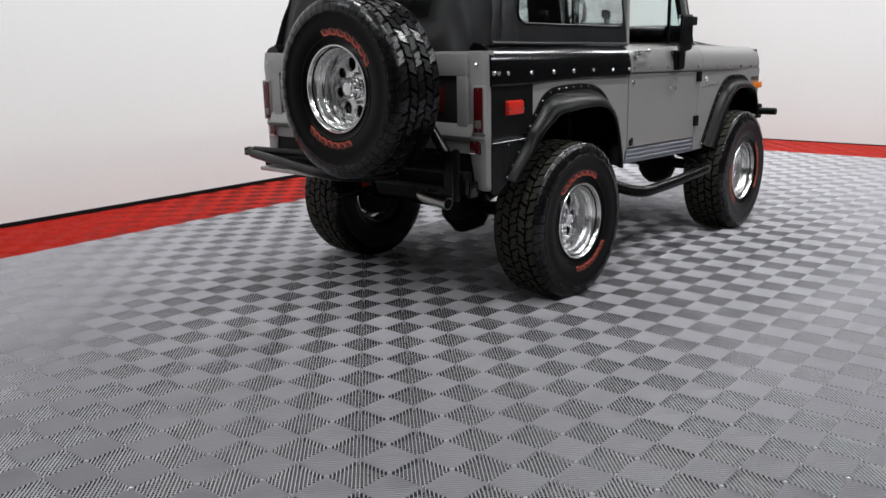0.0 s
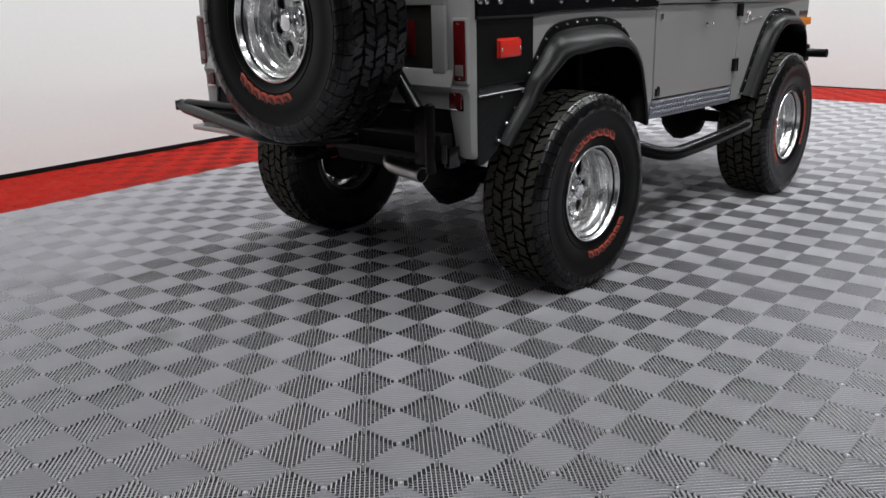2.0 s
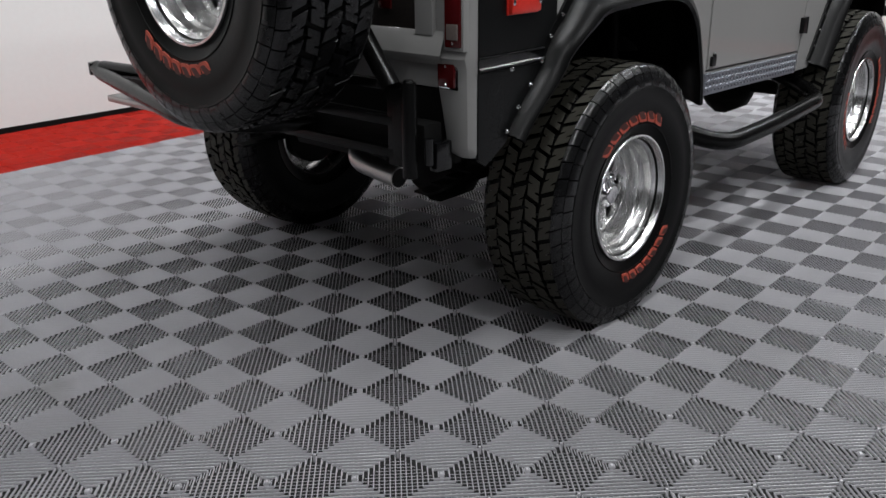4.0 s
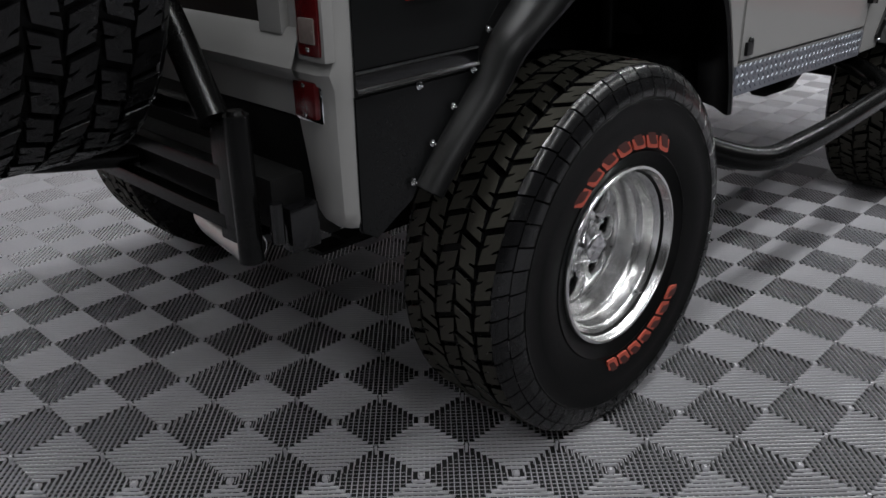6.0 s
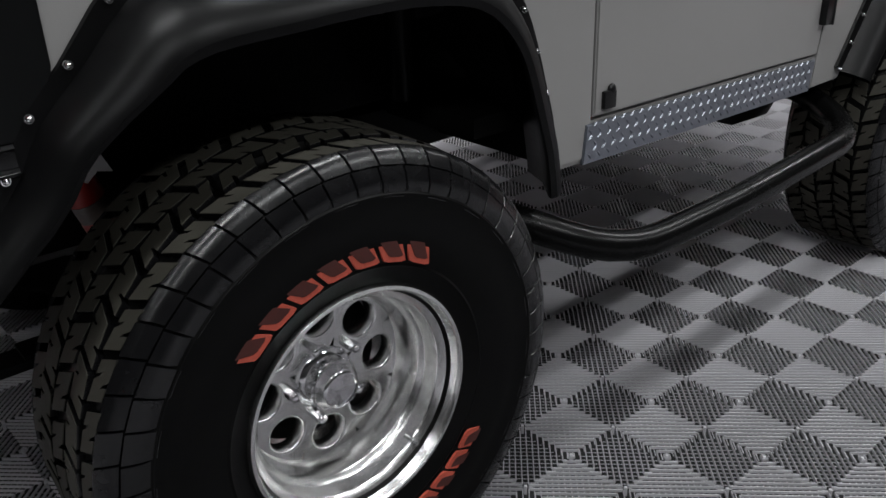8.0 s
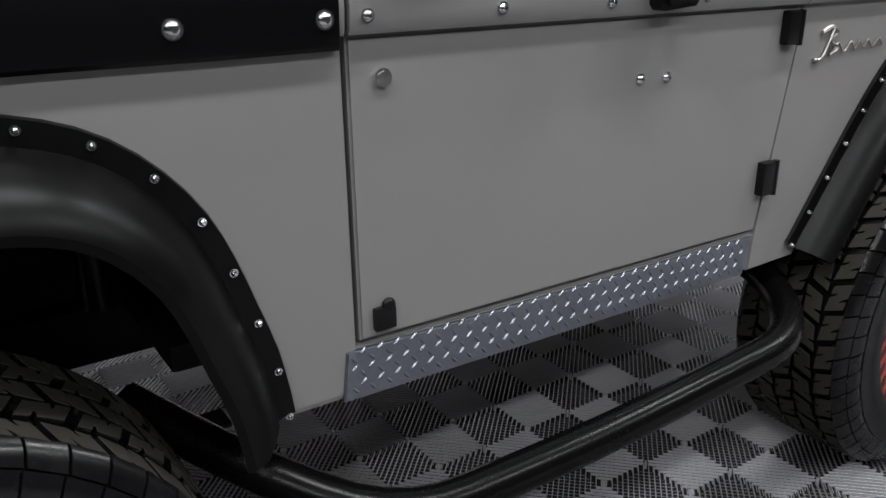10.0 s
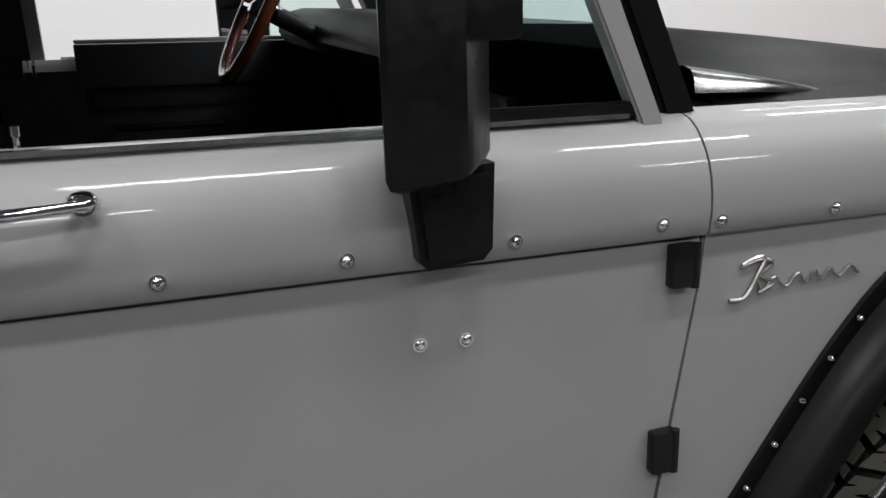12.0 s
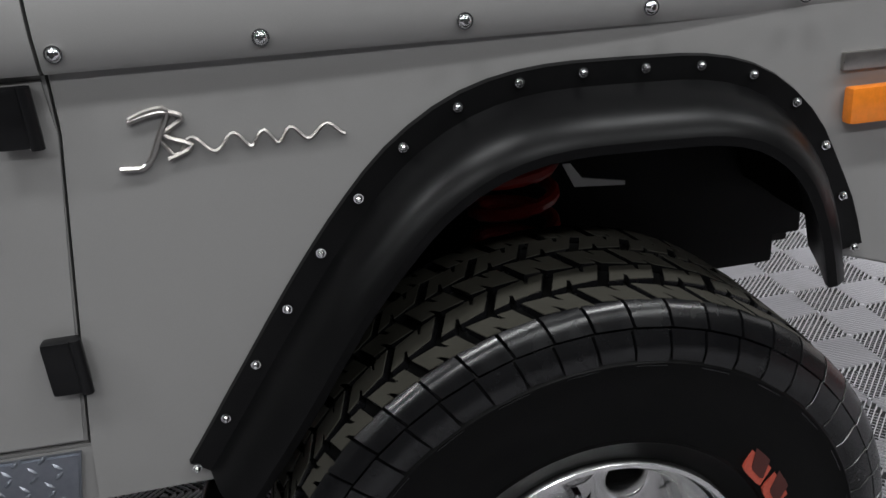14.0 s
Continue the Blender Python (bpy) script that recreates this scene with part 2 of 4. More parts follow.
# black strips stand in for the shadowed gap where walls meet floor
slab("baseboard", (NEAR_U, WALL_V - 0.012, -0.02), (WALL_U, WALL_V, 0.035), DARK, "thin black strip painting the shadowed gap at the white wall's foot")
slab("baseboard", (WALL_U - 0.012, NEAR_V, -0.02), (WALL_U, WALL_V - 0.012, 0.012), DARK, "thin black strip painting the shadowed gap at the end wall's foot")
floor = slab("floor", (NEAR_U, NEAR_V, -0.14), (WALL_U, WALL_V, -0.024), SLAB, "slab under ribbed grey interlocking plastic floor tiles, blackened for the gaps' shade")


# ---- ceiling lights ----
def ceiling_light(u, v, power, length=1.3):
    m = ROOM @ pose(u, v, CEIL - 0.09)
    thing = empty("ceiling_light", "white ceiling tube light fixture with a pale diffuser", "light", group="ceiling tube lights")
    thing.matrix_basis = m
    bm = bmesh.new()
    box(bm, (-length / 2 - 0.05, -0.10, 0.02), (length / 2 + 0.05, 0.10, 0.09), 0.01)
    part("housing", bm, WALL, thing)
    lamp = bpy.data.lights.new("tube_lamp", "AREA")
    lamp.shape, lamp.size, lamp.size_y = "RECTANGLE", length, 0.20
    lamp.energy, lamp.color = power, (0.965, 0.985, 1.0)
    ob = new("tube_lamp", lamp)
    ob.parent = thing
    return thing


for row, v in enumerate((-4.6, -1.9, 0.7, 2.75)):
    for u in (-4.6, -2.1, 0.4, 2.9, 5.4):
        ceiling_light(u + 0.9 * (row % 2), v, 32 if row == 3 else (55 if row == 2 else 25) if u < -4 else 70)

# ---- the truck: x forward, rear axle at x = 0, right side at negative y ----
truck = empty("off_road_truck", "grey two-door off-road truck with black soft top and flares", "truck")
SIDE = 0.835
BELT = 1.338
SEAM = 1.168
REAR = -0.735

REAR_ARCH = [(-0.562, 0.737), (-0.512, 0.795), (-0.456, 0.852), (-0.401, 0.909), (-0.368, 0.965), (-0.318, 1.015), (-0.266, 1.056), (-0.214, 1.088), (-0.140, 1.106),
             (-0.007, 1.110), (0.154, 1.109), (0.246, 1.103), (0.33, 1.089), (0.396, 1.063), (0.454, 1.019), (0.499, 0.964), (0.529, 0.901), (0.552, 0.836), (0.573, 0.776), (0.585, 0.715), (0.591, 0.668)]
FRONT_ARCH = [(1.758, 0.688), (1.806, 0.758), (1.847, 0.815), (1.89, 0.875), (1.935, 0.934), (1.987, 0.992), (2.041, 1.043), (2.106, 1.084), (2.173, 1.108),
              (2.241, 1.118), (2.307, 1.119), (2.372, 1.118), (2.44, 1.115), (2.505, 1.102), (2.56, 1.076), (2.608, 1.036), (2.642, 0.988), (2.671, 0.919), (2.688, 0.851)]
rear_arch = catmull(REAR_ARCH, 0.035)
front_arch = catmull(FRONT_ARCH, 0.035)


# warps the body to points fitted through the camera: nose lower, sides narrower forward
def between(x, knots):
    for (a, p), (b, q) in zip(knots, knots[1:]):
        if x <= b:
            return p + (q - p) * max(0.0, x - a) / (b - a)
    return knots[-1][1]


ALONG = [(-0.745, -0.760), (-0.555, -0.594), (-0.145, -0.190), (0.272, 0.215), (0.488, 0.432), (0.745, 0.690), (1.175, 1.136), (1.65, 1.62), (1.92, 1.908), (2.36, 2.342), (2.66, 2.613), (2.80, 2.80)]
RISE_TOP = [(-0.70, 0.075), (-0.145, 0.061), (0.272, 0.056), (0.488, 0.049), (0.745, 0.044), (1.175, 0.033), (1.65, 0.021), (2.14, 0.007), (2.36, -0.001), (2.80, -0.012)]
RISE_LOW = [(-0.70, 0.008), (0.66, 0.012), (1.62, -0.016), (2.80, -0.020)]
BEND_LOW = [(-0.35, 1.06), (0.30, 0.74)]
BEND_TOP = [(-0.35, 1.19), (0.30, 1.11)]


def warp(p, upright=False):
    x, y, z = p
    low, top = between(x, BEND_LOW), between(x, BEND_TOP)
    f = min(1.0, max(0.0, (z - low) / (top - low)))
    rise = 0.010 if upright else between(x, RISE_LOW) * (1 - f) + between(x, RISE_TOP) * f
    k = min(1.0, max(0.0, (abs(y) - 0.55) / 0.25))
    wide = (0.026 - 0.019 * x) * k * k * (3 - 2 * k)
    nx = x - 0.016 if x < -0.745 else between(x, ALONG)
    return (nx, y + (wide if y > 0 else -wide), z + rise)


def side_panel(name, outline, side, label="", material=PAINT, out=0.0, thick=0.03, bevel=0.003):
    bm = bmesh.new()
    y = SIDE + out
    prism(bm, outline, side * y, side * (y - thick), bevel)
    return part(name, bm, material, truck, label)


def band_profile(out=0.0, seam=None):
    """The bulged upper body line, (y, z), from its lower edge up over the belt."""
    low = SEAM if seam is None else seam
    return [(0.832, low - 0.001), (0.846 + out, low), (0.850 + out, low + 0.006), (0.853 + out, 1.205), (0.851 + out, 1.232), (0.847 + out, 1.252),
            (0.841 + out, 1.270), (0.832 + out, 1.287), (0.820 + out, 1.303), (0.806 + out, 1.317), (0.790, 1.328), (0.765, BELT - 0.003), (0.74, BELT), (0.72, BELT - 0.03)]


def band(name, x0, x1, side, material, out=0.0, label="", tip=0.0, seam=None, rise=0.0):
    bm = bmesh.new()
    rows = []
    n = 8
    for i in range(n + 1):
        x = x0 + (x1 - x0) * i / n
        rows.append([(x, side * (y - tip * (i / n) ** 2), z) for y, z in [(y, z + rise * (1 - i / n)) for y, z in band_profile(out, seam)]])
    loft(bm, rows, False, True)
    return part(name, bm, material, truck, label, 30)


def bolt(parent, at, r=0.009, side=-1, proud=0.006):
    bm = bmesh.new()
    s = Vector((0, side, 0))
    cyl(bm, Vector((0, 0, 0)), s * 0.0025, r * 1.25, r * 1.2, 14)
    ball(bm, s * 0.002, r, (1, proud / r, 1), 12)
    cyl(bm, s * (proud * 0.8), s * (proud + 0.0035), r * 0.42, r * 0.38, 6)
    return part("bolt", bm, CHROME, parent)


def bolts(parent, places, r=0.009, side=-1):
    first = bolt(parent, None, r, side)
    first.location = places[0]
    for p in places[1:]:
        again(first, Matrix.Translation(p))
    return first


for s, tag in ((-1, "right"), (1, "left")):
    ra = inset(rear_arch, 0.03)
    fa = inset(front_arch, 0.03)
    low = [(REAR + 0.035, 0.70), (ra[0].x - 0.02, 0.725)]
    quarter = low + [(p.x, p.y) for p in ra] + [(0.712, 0.662), (0.712, 1.155), (REAR + 0.035, 1.185)]
    side_panel("quarter_panel", quarter, s, "grey painted rear quarter panel")
    fender = [(1.644, 0.745), (1.632, 0.655), (fa[0].x, 0.655)] + [(p.x, p.y) for p in fa] + [(2.76, 0.80), (2.78, 1.175), (1.702, 1.175), (1.701, 1.10)]
    side_panel("front_fender", fender, s, "grey painted front fender")
    band("fender_top", 1.702, 2.77, s, PAINT, 0.0, "", 0.02)
    band("quarter_band", REAR + 0.03, 0.7035, s, BLACK, 0.002, "glossy black rounded quarter panel cap", 0.0, 1.150)
    band("quarter_edge", 0.690, 0.712, s, PAINT, 0.0, "grey edge left bare beside the black cap")
    black = [(REAR + 0.04, 0.948), (-0.358, 0.948), (-0.325, 1.0), (-0.318, 1.03), (-0.318, 1.162), (REAR + 0.04, 1.168)]
    side_panel("upper_corner_guard", black, s, "satin black bolted corner panel", SATIN, 0.006 if s < 0 else 0.020, 0.006 if s < 0 else 0.020)
    lower = [(REAR + 0.037, 0.675), (REAR + 0.080, 0.652), (-0.556, 0.70), (-0.497, 0.795), (-0.385, 0.908), (REAR + 0.037, 0.908)]
    side_panel("lower_corner_guard", lower, s, "satin black bolted lower corner panel", SATIN, 0.006 if s < 0 else 0.020, 0.006 if s < 0 else 0.020)
    bm = bmesh.new()
    rows = []
    for x in (REAR + 0.04, -0.55, -0.382):
        rows.append([(x, s * (SIDE + o), z) for o, z in ((0.001, 0.909), (0.009, 0.909), (0.014, 0.912), (0.0150, 0.916), (0.013, 0.9195), (0.009, 0.922), (0.009, 0.942), (0.0115, 0.945), (0.009, 0.949), (0.001, 0.950))])
    loft(bm, rows, False, True)
    part("trim_strip", bm, BLACK, truck, "glossy black ribbed trim strip")

    # rocker with tread plate
    side_panel("rocker_panel", [(0.60, 0.655), (1.645, 0.655), (1.655, 0.74), (0.60, 0.74)], s, "", PAINT, -0.004)
    bm = bmesh.new()
    prism(bm, [(0.684, 0.652), (1.612, 0.652), (1.630, 0.735), (0.694, 0.735)], s * (SIDE + 0.005), s * (SIDE - 0.002), 0.002)
    plate = part("tread_plate", bm, PLATE, truck, "bright aluminium diamond tread plate strip")
    bm = bmesh.new()
    for r in range(3):
        for k in range(31):
            for e in (0, 1):
                x, z = 0.705 + k * 0.0298 + (0.0149 if (r + e) % 2 else 0), 0.668 + r * 0.026 + e * 0.013
                if x > 1.608:
                    continue
                q = pose(x, s * (SIDE + 0.005), z, 0, -42 if e else 48, 0)
                bmesh.ops.create_cone(bm, cap_ends=True, segments=6, radius1=1, radius2=0.35, depth=1,
                                      matrix=q @ pose(0, s * 0.0012, 0, -90 * s, 0, 0) @ Matrix.Diagonal((0.0094, 0.0031, 0.0026, 1)))
    tagged(part("tread_pattern", bm, PLATE, plate), "", "", "", "stuff")

# doors
def door(s):
    bm = bmesh.new()
    prism(bm, [(0.720, 0.746), (1.640, 0.746), (1.697, 1.10), (1.6985, 1.165), (0.720, 1.165)], s * SIDE, s * (SIDE - 0.045), 0.004)
    d = part("door", bm, PAINT, truck, "closed grey painted door with the window lowered")
    bm = bmesh.new()
    rows = []
    for i in range(9):
        x = 0.720 + (1.698 - 0.720) * i / 8
        rows.append([(x, s * y, z) for y, z in band_profile(0.0)])
    loft(bm, rows, False, True)
    part("door_band", bm, PAINT, d, "bulged upper door skin", 30)
    # window frame
    bm = bmesh.new()
    for pts in ([(x + (0.0 if s < 0 else -0.036), z) for x, z in ((0.745, 1.31), (0.780, 1.31), (0.775, 1.80), (0.740, 1.80))],
                [(0.745, 1.80), (1.385, 1.80), (1.40, 1.83), (0.745, 1.83)],
                [(1.625, 1.31), (1.662, 1.31), (1.43, 1.83), (1.385, 1.83)]):
        prism(bm, pts, s * 0.795, s * 0.765, 0.004)
    part("window_frame", bm, PAINT, d)
    bm = bmesh.new()
    prism(bm, [(0.782, 1.335), (1.60, 1.335), (1.60, 1.342), (0.782, 1.342)], s * 0.792, s * 0.778)
    part("sill_trim", bm, ALLOY, d, "thin bright window sill strip")
    # quarter-light
    bm = bmesh.new()
    prism(bm, [(1.300, 1.335), (1.318, 1.335), (1.318, 1.80), (1.300, 1.80)], s * 0.79, s * 0.772, 0.003)
    prism(bm, [(1.318, 1.335), (1.625, 1.335), (1.615, 1.358), (1.318, 1.358)], s * 0.79, s * 0.772, 0.003)
    prism(bm, [(1.612, 1.352), (1.628, 1.345), (1.415, 1.80), (1.395, 1.80)], s * 0.792, s * 0.770, 0.003)
    part("vent_frame", bm, PLASTIC, d, "black vent window frame")
    bm = bmesh.new()
    prism(bm, [(1.318, 1.357), (1.612, 1.357), (1.405, 1.80), (1.318, 1.80)], s * 0.783, s * 0.780)
    g = part("vent_glass", bm, GLASS, d)
    g.visible_shadow = False
    # inner trim
    bm = bmesh.new()
    box(bm, (0.80, s * 0.760 - 0.008, 0.80), (1.60, s * 0.760 + 0.008, 1.32), 0.006)
    box(bm, (0.85, s * 0.745 - 0.012, 1.20), (1.30, s * 0.745 + 0.012, 1.29), 0.01)
    part("door_card", bm, VINYL, d, "black vinyl inner door card")
    bm = bmesh.new()
    tube(bm, bend([(0.90, s * 0.735, 1.15), (0.90, s * 0.69, 1.15), (1.18, s * 0.69, 1.15), (1.18, s * 0.735, 1.15)], 0.03), 0.011, 10)
    part("armrest", bm, SATIN, d)
    # raises the far door alone, to match the camera's view
    if s > 0:
        bm = bmesh.new()
        box(bm, (0.82, 0.712, 1.26), (1.58, 0.772, 1.378), 0.006)
        part("upper_card", bm, VINYL, d, "black strip above the far door card, fitted to the camera's view")
        bm = bmesh.new()
        box(bm, (0.82, 0.758, 1.378), (1.58, 0.778, 1.388), 0.003)
        part("upper_rail", bm, PAINT, d)
    # handle
    bm = bmesh.new()
    ball(bm, (0.766, s * 0.858, 1.274), 0.0225, (1, 1.0, 1), 20)
    box(bm, (0.7435, s * 0.858 - 0.012, 1.274), (0.7885, s * 0.858 + 0.012, 1.294), 0.006)
    rows = []
    for i in range(9):
        f = i / 8
        x, w, h = 0.752 + 0.152 * f, 0.009 + 0.002 * math.sin(f * 3), 0.0088 - 0.003 * f
        c = (x, s * (0.874 + 0.006 * math.sin(f * math.pi)), 1.288 + 0.006 * f)
        rows.append([(c[0], c[1] + w * math.cos(a) * 0.6, c[2] + h * math.sin(a)) for a in (2 * math.pi * k / 10 for k in range(10))])
    loft(bm, rows, True, True)
    ball(bm, (0.900, s * 0.858, 1.293), 0.018, (1, 0.9, 0.8))
    cyl(bm, (0.900, s * 0.842, 1.293), (0.900, s * 0.870, 1.293), 0.012, 0.012, 12)
    h = part("handle", bm, CHROME, d, "chrome pull-type door handle")
    bm = bmesh.new()
    cyl(bm, (0.767, s * 0.874, 1.273), (0.767, s * 0.886, 1.2725), 0.0105, 0.0100, 20)
    ball(bm, (0.767, s * 0.886, 1.2725), 0.0100, (1, 0.35, 1), 16)
    part("push_button", bm, ALLOY, h, "round silver push button")
    bm = bmesh.new()
    cyl(bm, (0.772, s * SIDE, 1.108), (0.772, s * (SIDE + 0.006), 1.108), 0.0145, 0.013, 24)
    cyl(bm, (0.772, s * (SIDE + 0.006), 1.108), (0.772, s * (SIDE + 0.008), 1.108), 0.009, 0.0085, 20)
    box(bm, (0.7712, s * (SIDE + 0.008) - 0.001, 1.102), (0.7728, s * (SIDE + 0.008) + 0.001, 1.114))
    part("lock", bm, ALLOY, d, "round chrome door lock")
    bolts(d, [(1.268, s * SIDE, 1.064), (1.333, s * SIDE, 1.062)], 0.0085, s)
    bolts(d, [(x, s * 0.8525, 1.193) for x in (0.745, 0.962, 1.175, 1.398, 1.622)], 0.0080, s)
    # hinges
    for x, z in ((1.674, 1.126), (1.656, 0.851)):
        bm = bmesh.new()
        box(bm, (x - 0.032, s * (SIDE + 0.009) - 0.011, z - 0.032), (x + 0.010, s * (SIDE + 0.009) + 0.011, z + 0.032), 0.006)
        cyl(bm, (x + 0.006, s * (SIDE + 0.016), z - 0.033), (x + 0.006, s * (SIDE + 0.016), z + 0.033), 0.007, 0.007, 14)
        part("hinge", bm, PLASTIC, d, "black door hinge cover")
    bm = bmesh.new()
    box(bm, (0.742, s * (SIDE + 0.004) - 0.006, 0.758), (0.778, s * (SIDE + 0.004) + 0.006, 0.792), 0.004)
    ball(bm, (0.768, s * (SIDE + 0.004), 0.792), 0.012, (1, 0.6, 1))
    part("rubber_stop", bm, PLASTIC, d, "small black rubber door stop")
    return d


for s in (-1, 1):
    door(s)
    bolts(truck, [(x, s * 0.8545, 1.191) for x in (-0.69, -0.648, -0.555, -0.352, -0.145, 0.058, 0.272, 0.488, 0.682)], 0.0105, s)
    bolts(truck, [(x, s * 0.852, 1.189) for x in (1.717, 1.914, 2.140, 2.363, 2.58)], 0.0080, s)
    bolts(truck, [(-0.535, s * (SIDE + 0.006), 0.903)], 0.006, s)


# fender flares
def flare(path, s, reach, width, foot=1.0):
    bm = bmesh.new()
    n = len(path)

    def grow(i):
        f = min(1, i / (0.45 * n))
        return foot + (1 - foot) * f * f * (3 - 2 * f)
    lines = [(inset(path, -0.013), SIDE + 0.001), (inset(path, -0.011), SIDE + 0.009), (inset(path, 0.017), SIDE + 0.011), (inset(path, 0.022), SIDE + 0.026),
             (inset(path, width * 0.48), SIDE + reach * 0.60), (inset(path, width * 0.76), SIDE + reach * 0.92), (inset(path, width), SIDE + reach), (inset(path, width + 0.012), SIDE + reach - 0.004),
             (inset(path, width + 0.010), SIDE + reach - 0.014), (inset(path, 0.055), SIDE + reach * 0.3), (inset(path, 0.034), SIDE - 0.03)]
    lead = inset(path, 0.016)
    loft(bm, [[(q.x + (p.x - q.x) * k, s * (SIDE + (y - SIDE) * k), q.y + (p.y - q.y) * k) for p, q, k in zip(line, lead, (grow(i) for i in range(n)))] for line, y in lines])
    f = part("fender_flare", bm, FLARE, truck, "black plastic bolt-on fender flare", 35)
    bolts(f, [(p.x, s * (SIDE + 0.0115), p.y) for p in catmull([(v.x, v.y) for v in path], 0.078)], 0.0050, s)
    return f


for s in (-1, 1):
    flare(rear_arch, s, 0.095, 0.085, 0.5)
    flare(front_arch, s, 0.085, 0.066, 0.95)
    # inner wheel housings
    for path in (rear_arch, front_arch):
        bm = bmesh.new()
        line = inset(path, -0.005)
        rows = [[(p.x, s * y, p.y) for p in line] for y in (SIDE - 0.03, 0.50)]
        loft(bm, rows)
        bm.faces.new([bm.verts.new((p.x, s * 0.50, p.y)) for p in line])
        part("wheel_housing", bm, DARK, truck)


# ---- wheels ----
def tyre_mesh():
    bm = bmesh.new()
    prof = [(0.196, -0.118), (0.207, -0.132), (0.216, -0.134), (0.226, -0.138), (0.245, -0.146), (0.249, -0.149), (0.253, -0.147), (0.285, -0.155), (0.325, -0.159),
            (0.365, -0.157), (0.369, -0.159), (0.373, -0.156), (0.398, -0.149), (0.416, -0.136), (0.426, -0.118), (0.430, -0.07), (0.431, 0.0)]
    prof = prof + [(r, -y) for r, y in reversed(prof[:-1])]
    lathe(bm, prof, 96)
    return bm


def tread_mesh():
    """The lugs: slanting blocks between diagonal grooves, and the lugs that wrap over the shoulder."""
    bm = bmesh.new()
    rng = random.Random(5)
    N = 37
    R = 0.443
    a = 2 * math.pi / N

    def block(th0, th1, y0, y1, r0, r1, tilt, skew):
        tm, ym = (th0 + th1) / 2, (y0 + y1) / 2
        hw, hl = (y1 - y0) / 2, (th1 - th0) / 2
        n1, n2 = 0.13, 0.62
        # outline in units of the half sizes, with a slot in two sides
        pts = [(-1, -1), (0.1, -1), (0.1 + n1, -1 + n2), (0.1 + 2.4 * n1, -1 + n2 * 1.25), (0.1 + 2 * n1, -1 + n2 * 0.7), (0.1 + 2 * n1, -1), (1, -1),
               (1, 1), (-0.1, 1), (-0.1 - n1, 1 - n2), (-0.1 - 2.4 * n1, 1 - n2 * 1.25), (-0.1 - 2 * n1, 1 - n2 * 0.7), (-0.1 - 2 * n1, 1), (-1, 1)]
        ring = []
        for r, k in ((r0, 1.0), (r1 - 0.0012, 0.985), (r1, 0.965)):
            row = []
            for p, q in pts:
                dt = p * k * hl
                y = ym + q * k * hw + tilt * dt
                t = tm + dt + skew * q * k * hw
                row.append(bm.verts.new((r * math.cos(t), y, r * math.sin(t))))
            ring.append(row)
        n = len(pts)
        # lug walls take the black rubber, which darkens the grooves
        for p, q in zip(ring, ring[1:]):
            for i in range(n):
                bm.faces.new((p[i], p[(i + 1) % n], q[(i + 1) % n], q[i])).material_index = 1 if p is ring[0] else 0
        bm.faces.new(ring[-1])

    rows = ((-0.022, 0.022, 0.0, 1), (-0.074, -0.031, 0.55, -1), (0.031, 0.074, 0.55, -1), (-0.125, -0.083, 0.15, 1), (0.083, 0.125, 0.15, 1))
    for k in range(N):
        for y0, y1, ph, way in rows:
            t0 = (k + ph) * a + rng.uniform(-0.003, 0.003)
            drop = 0.004 if abs(y0 + y1) > 0.17 else 0.0
            block(t0, t0 + a * rng.uniform(0.82, 0.87), y0, y1, 0.424, R - drop, 0.05 * way, 0.9 * way)
    n1 = len(bm.faces)
    N = 52
    a = 2 * math.pi / N
    for k in range(N):
        for sgn, ph in ((-1, 0.1), (1, 0.9)):
            t0, t1 = (k + ph) * a + 0.002, (k + ph) * a + a * 0.982
            end = 0.352 if k % 2 else 0.372
            lines = [[(0.4395, 0.126), (0.436, 0.1325), (0.430, 0.1388), (0.421, 0.1440), (0.413, 0.1482)], [(0.4105, 0.1490), (0.398, 0.1542), (0.384, 0.1580), (end, 0.1565)]]
            for g, prof in enumerate(lines):
                rows2 = []
                for i, (r, y) in enumerate(prof):
                    s_ = 0.006 * sgn * (i + 2.3 * g)
                    rb, yb = r - 0.004, y - 0.0028
                    rows2.append([(rr * math.cos(th + s_), sgn * yy, rr * math.sin(th + s_))
                                  for (rr, yy), th in (((rb, yb), t0), ((r, y), t0 + 0.003), ((r, y), t1 - 0.003), ((rb, yb), t1))])
                loft(bm, rows2, False, False)
                bm.faces.new([bm.verts.new(p) for p in rows2[-1]])
                bm.faces.new([bm.verts.new(p) for p in reversed(rows2[0])])
    for f in list(bm.faces)[n1:]:
        f.material_index = 1
    return bm


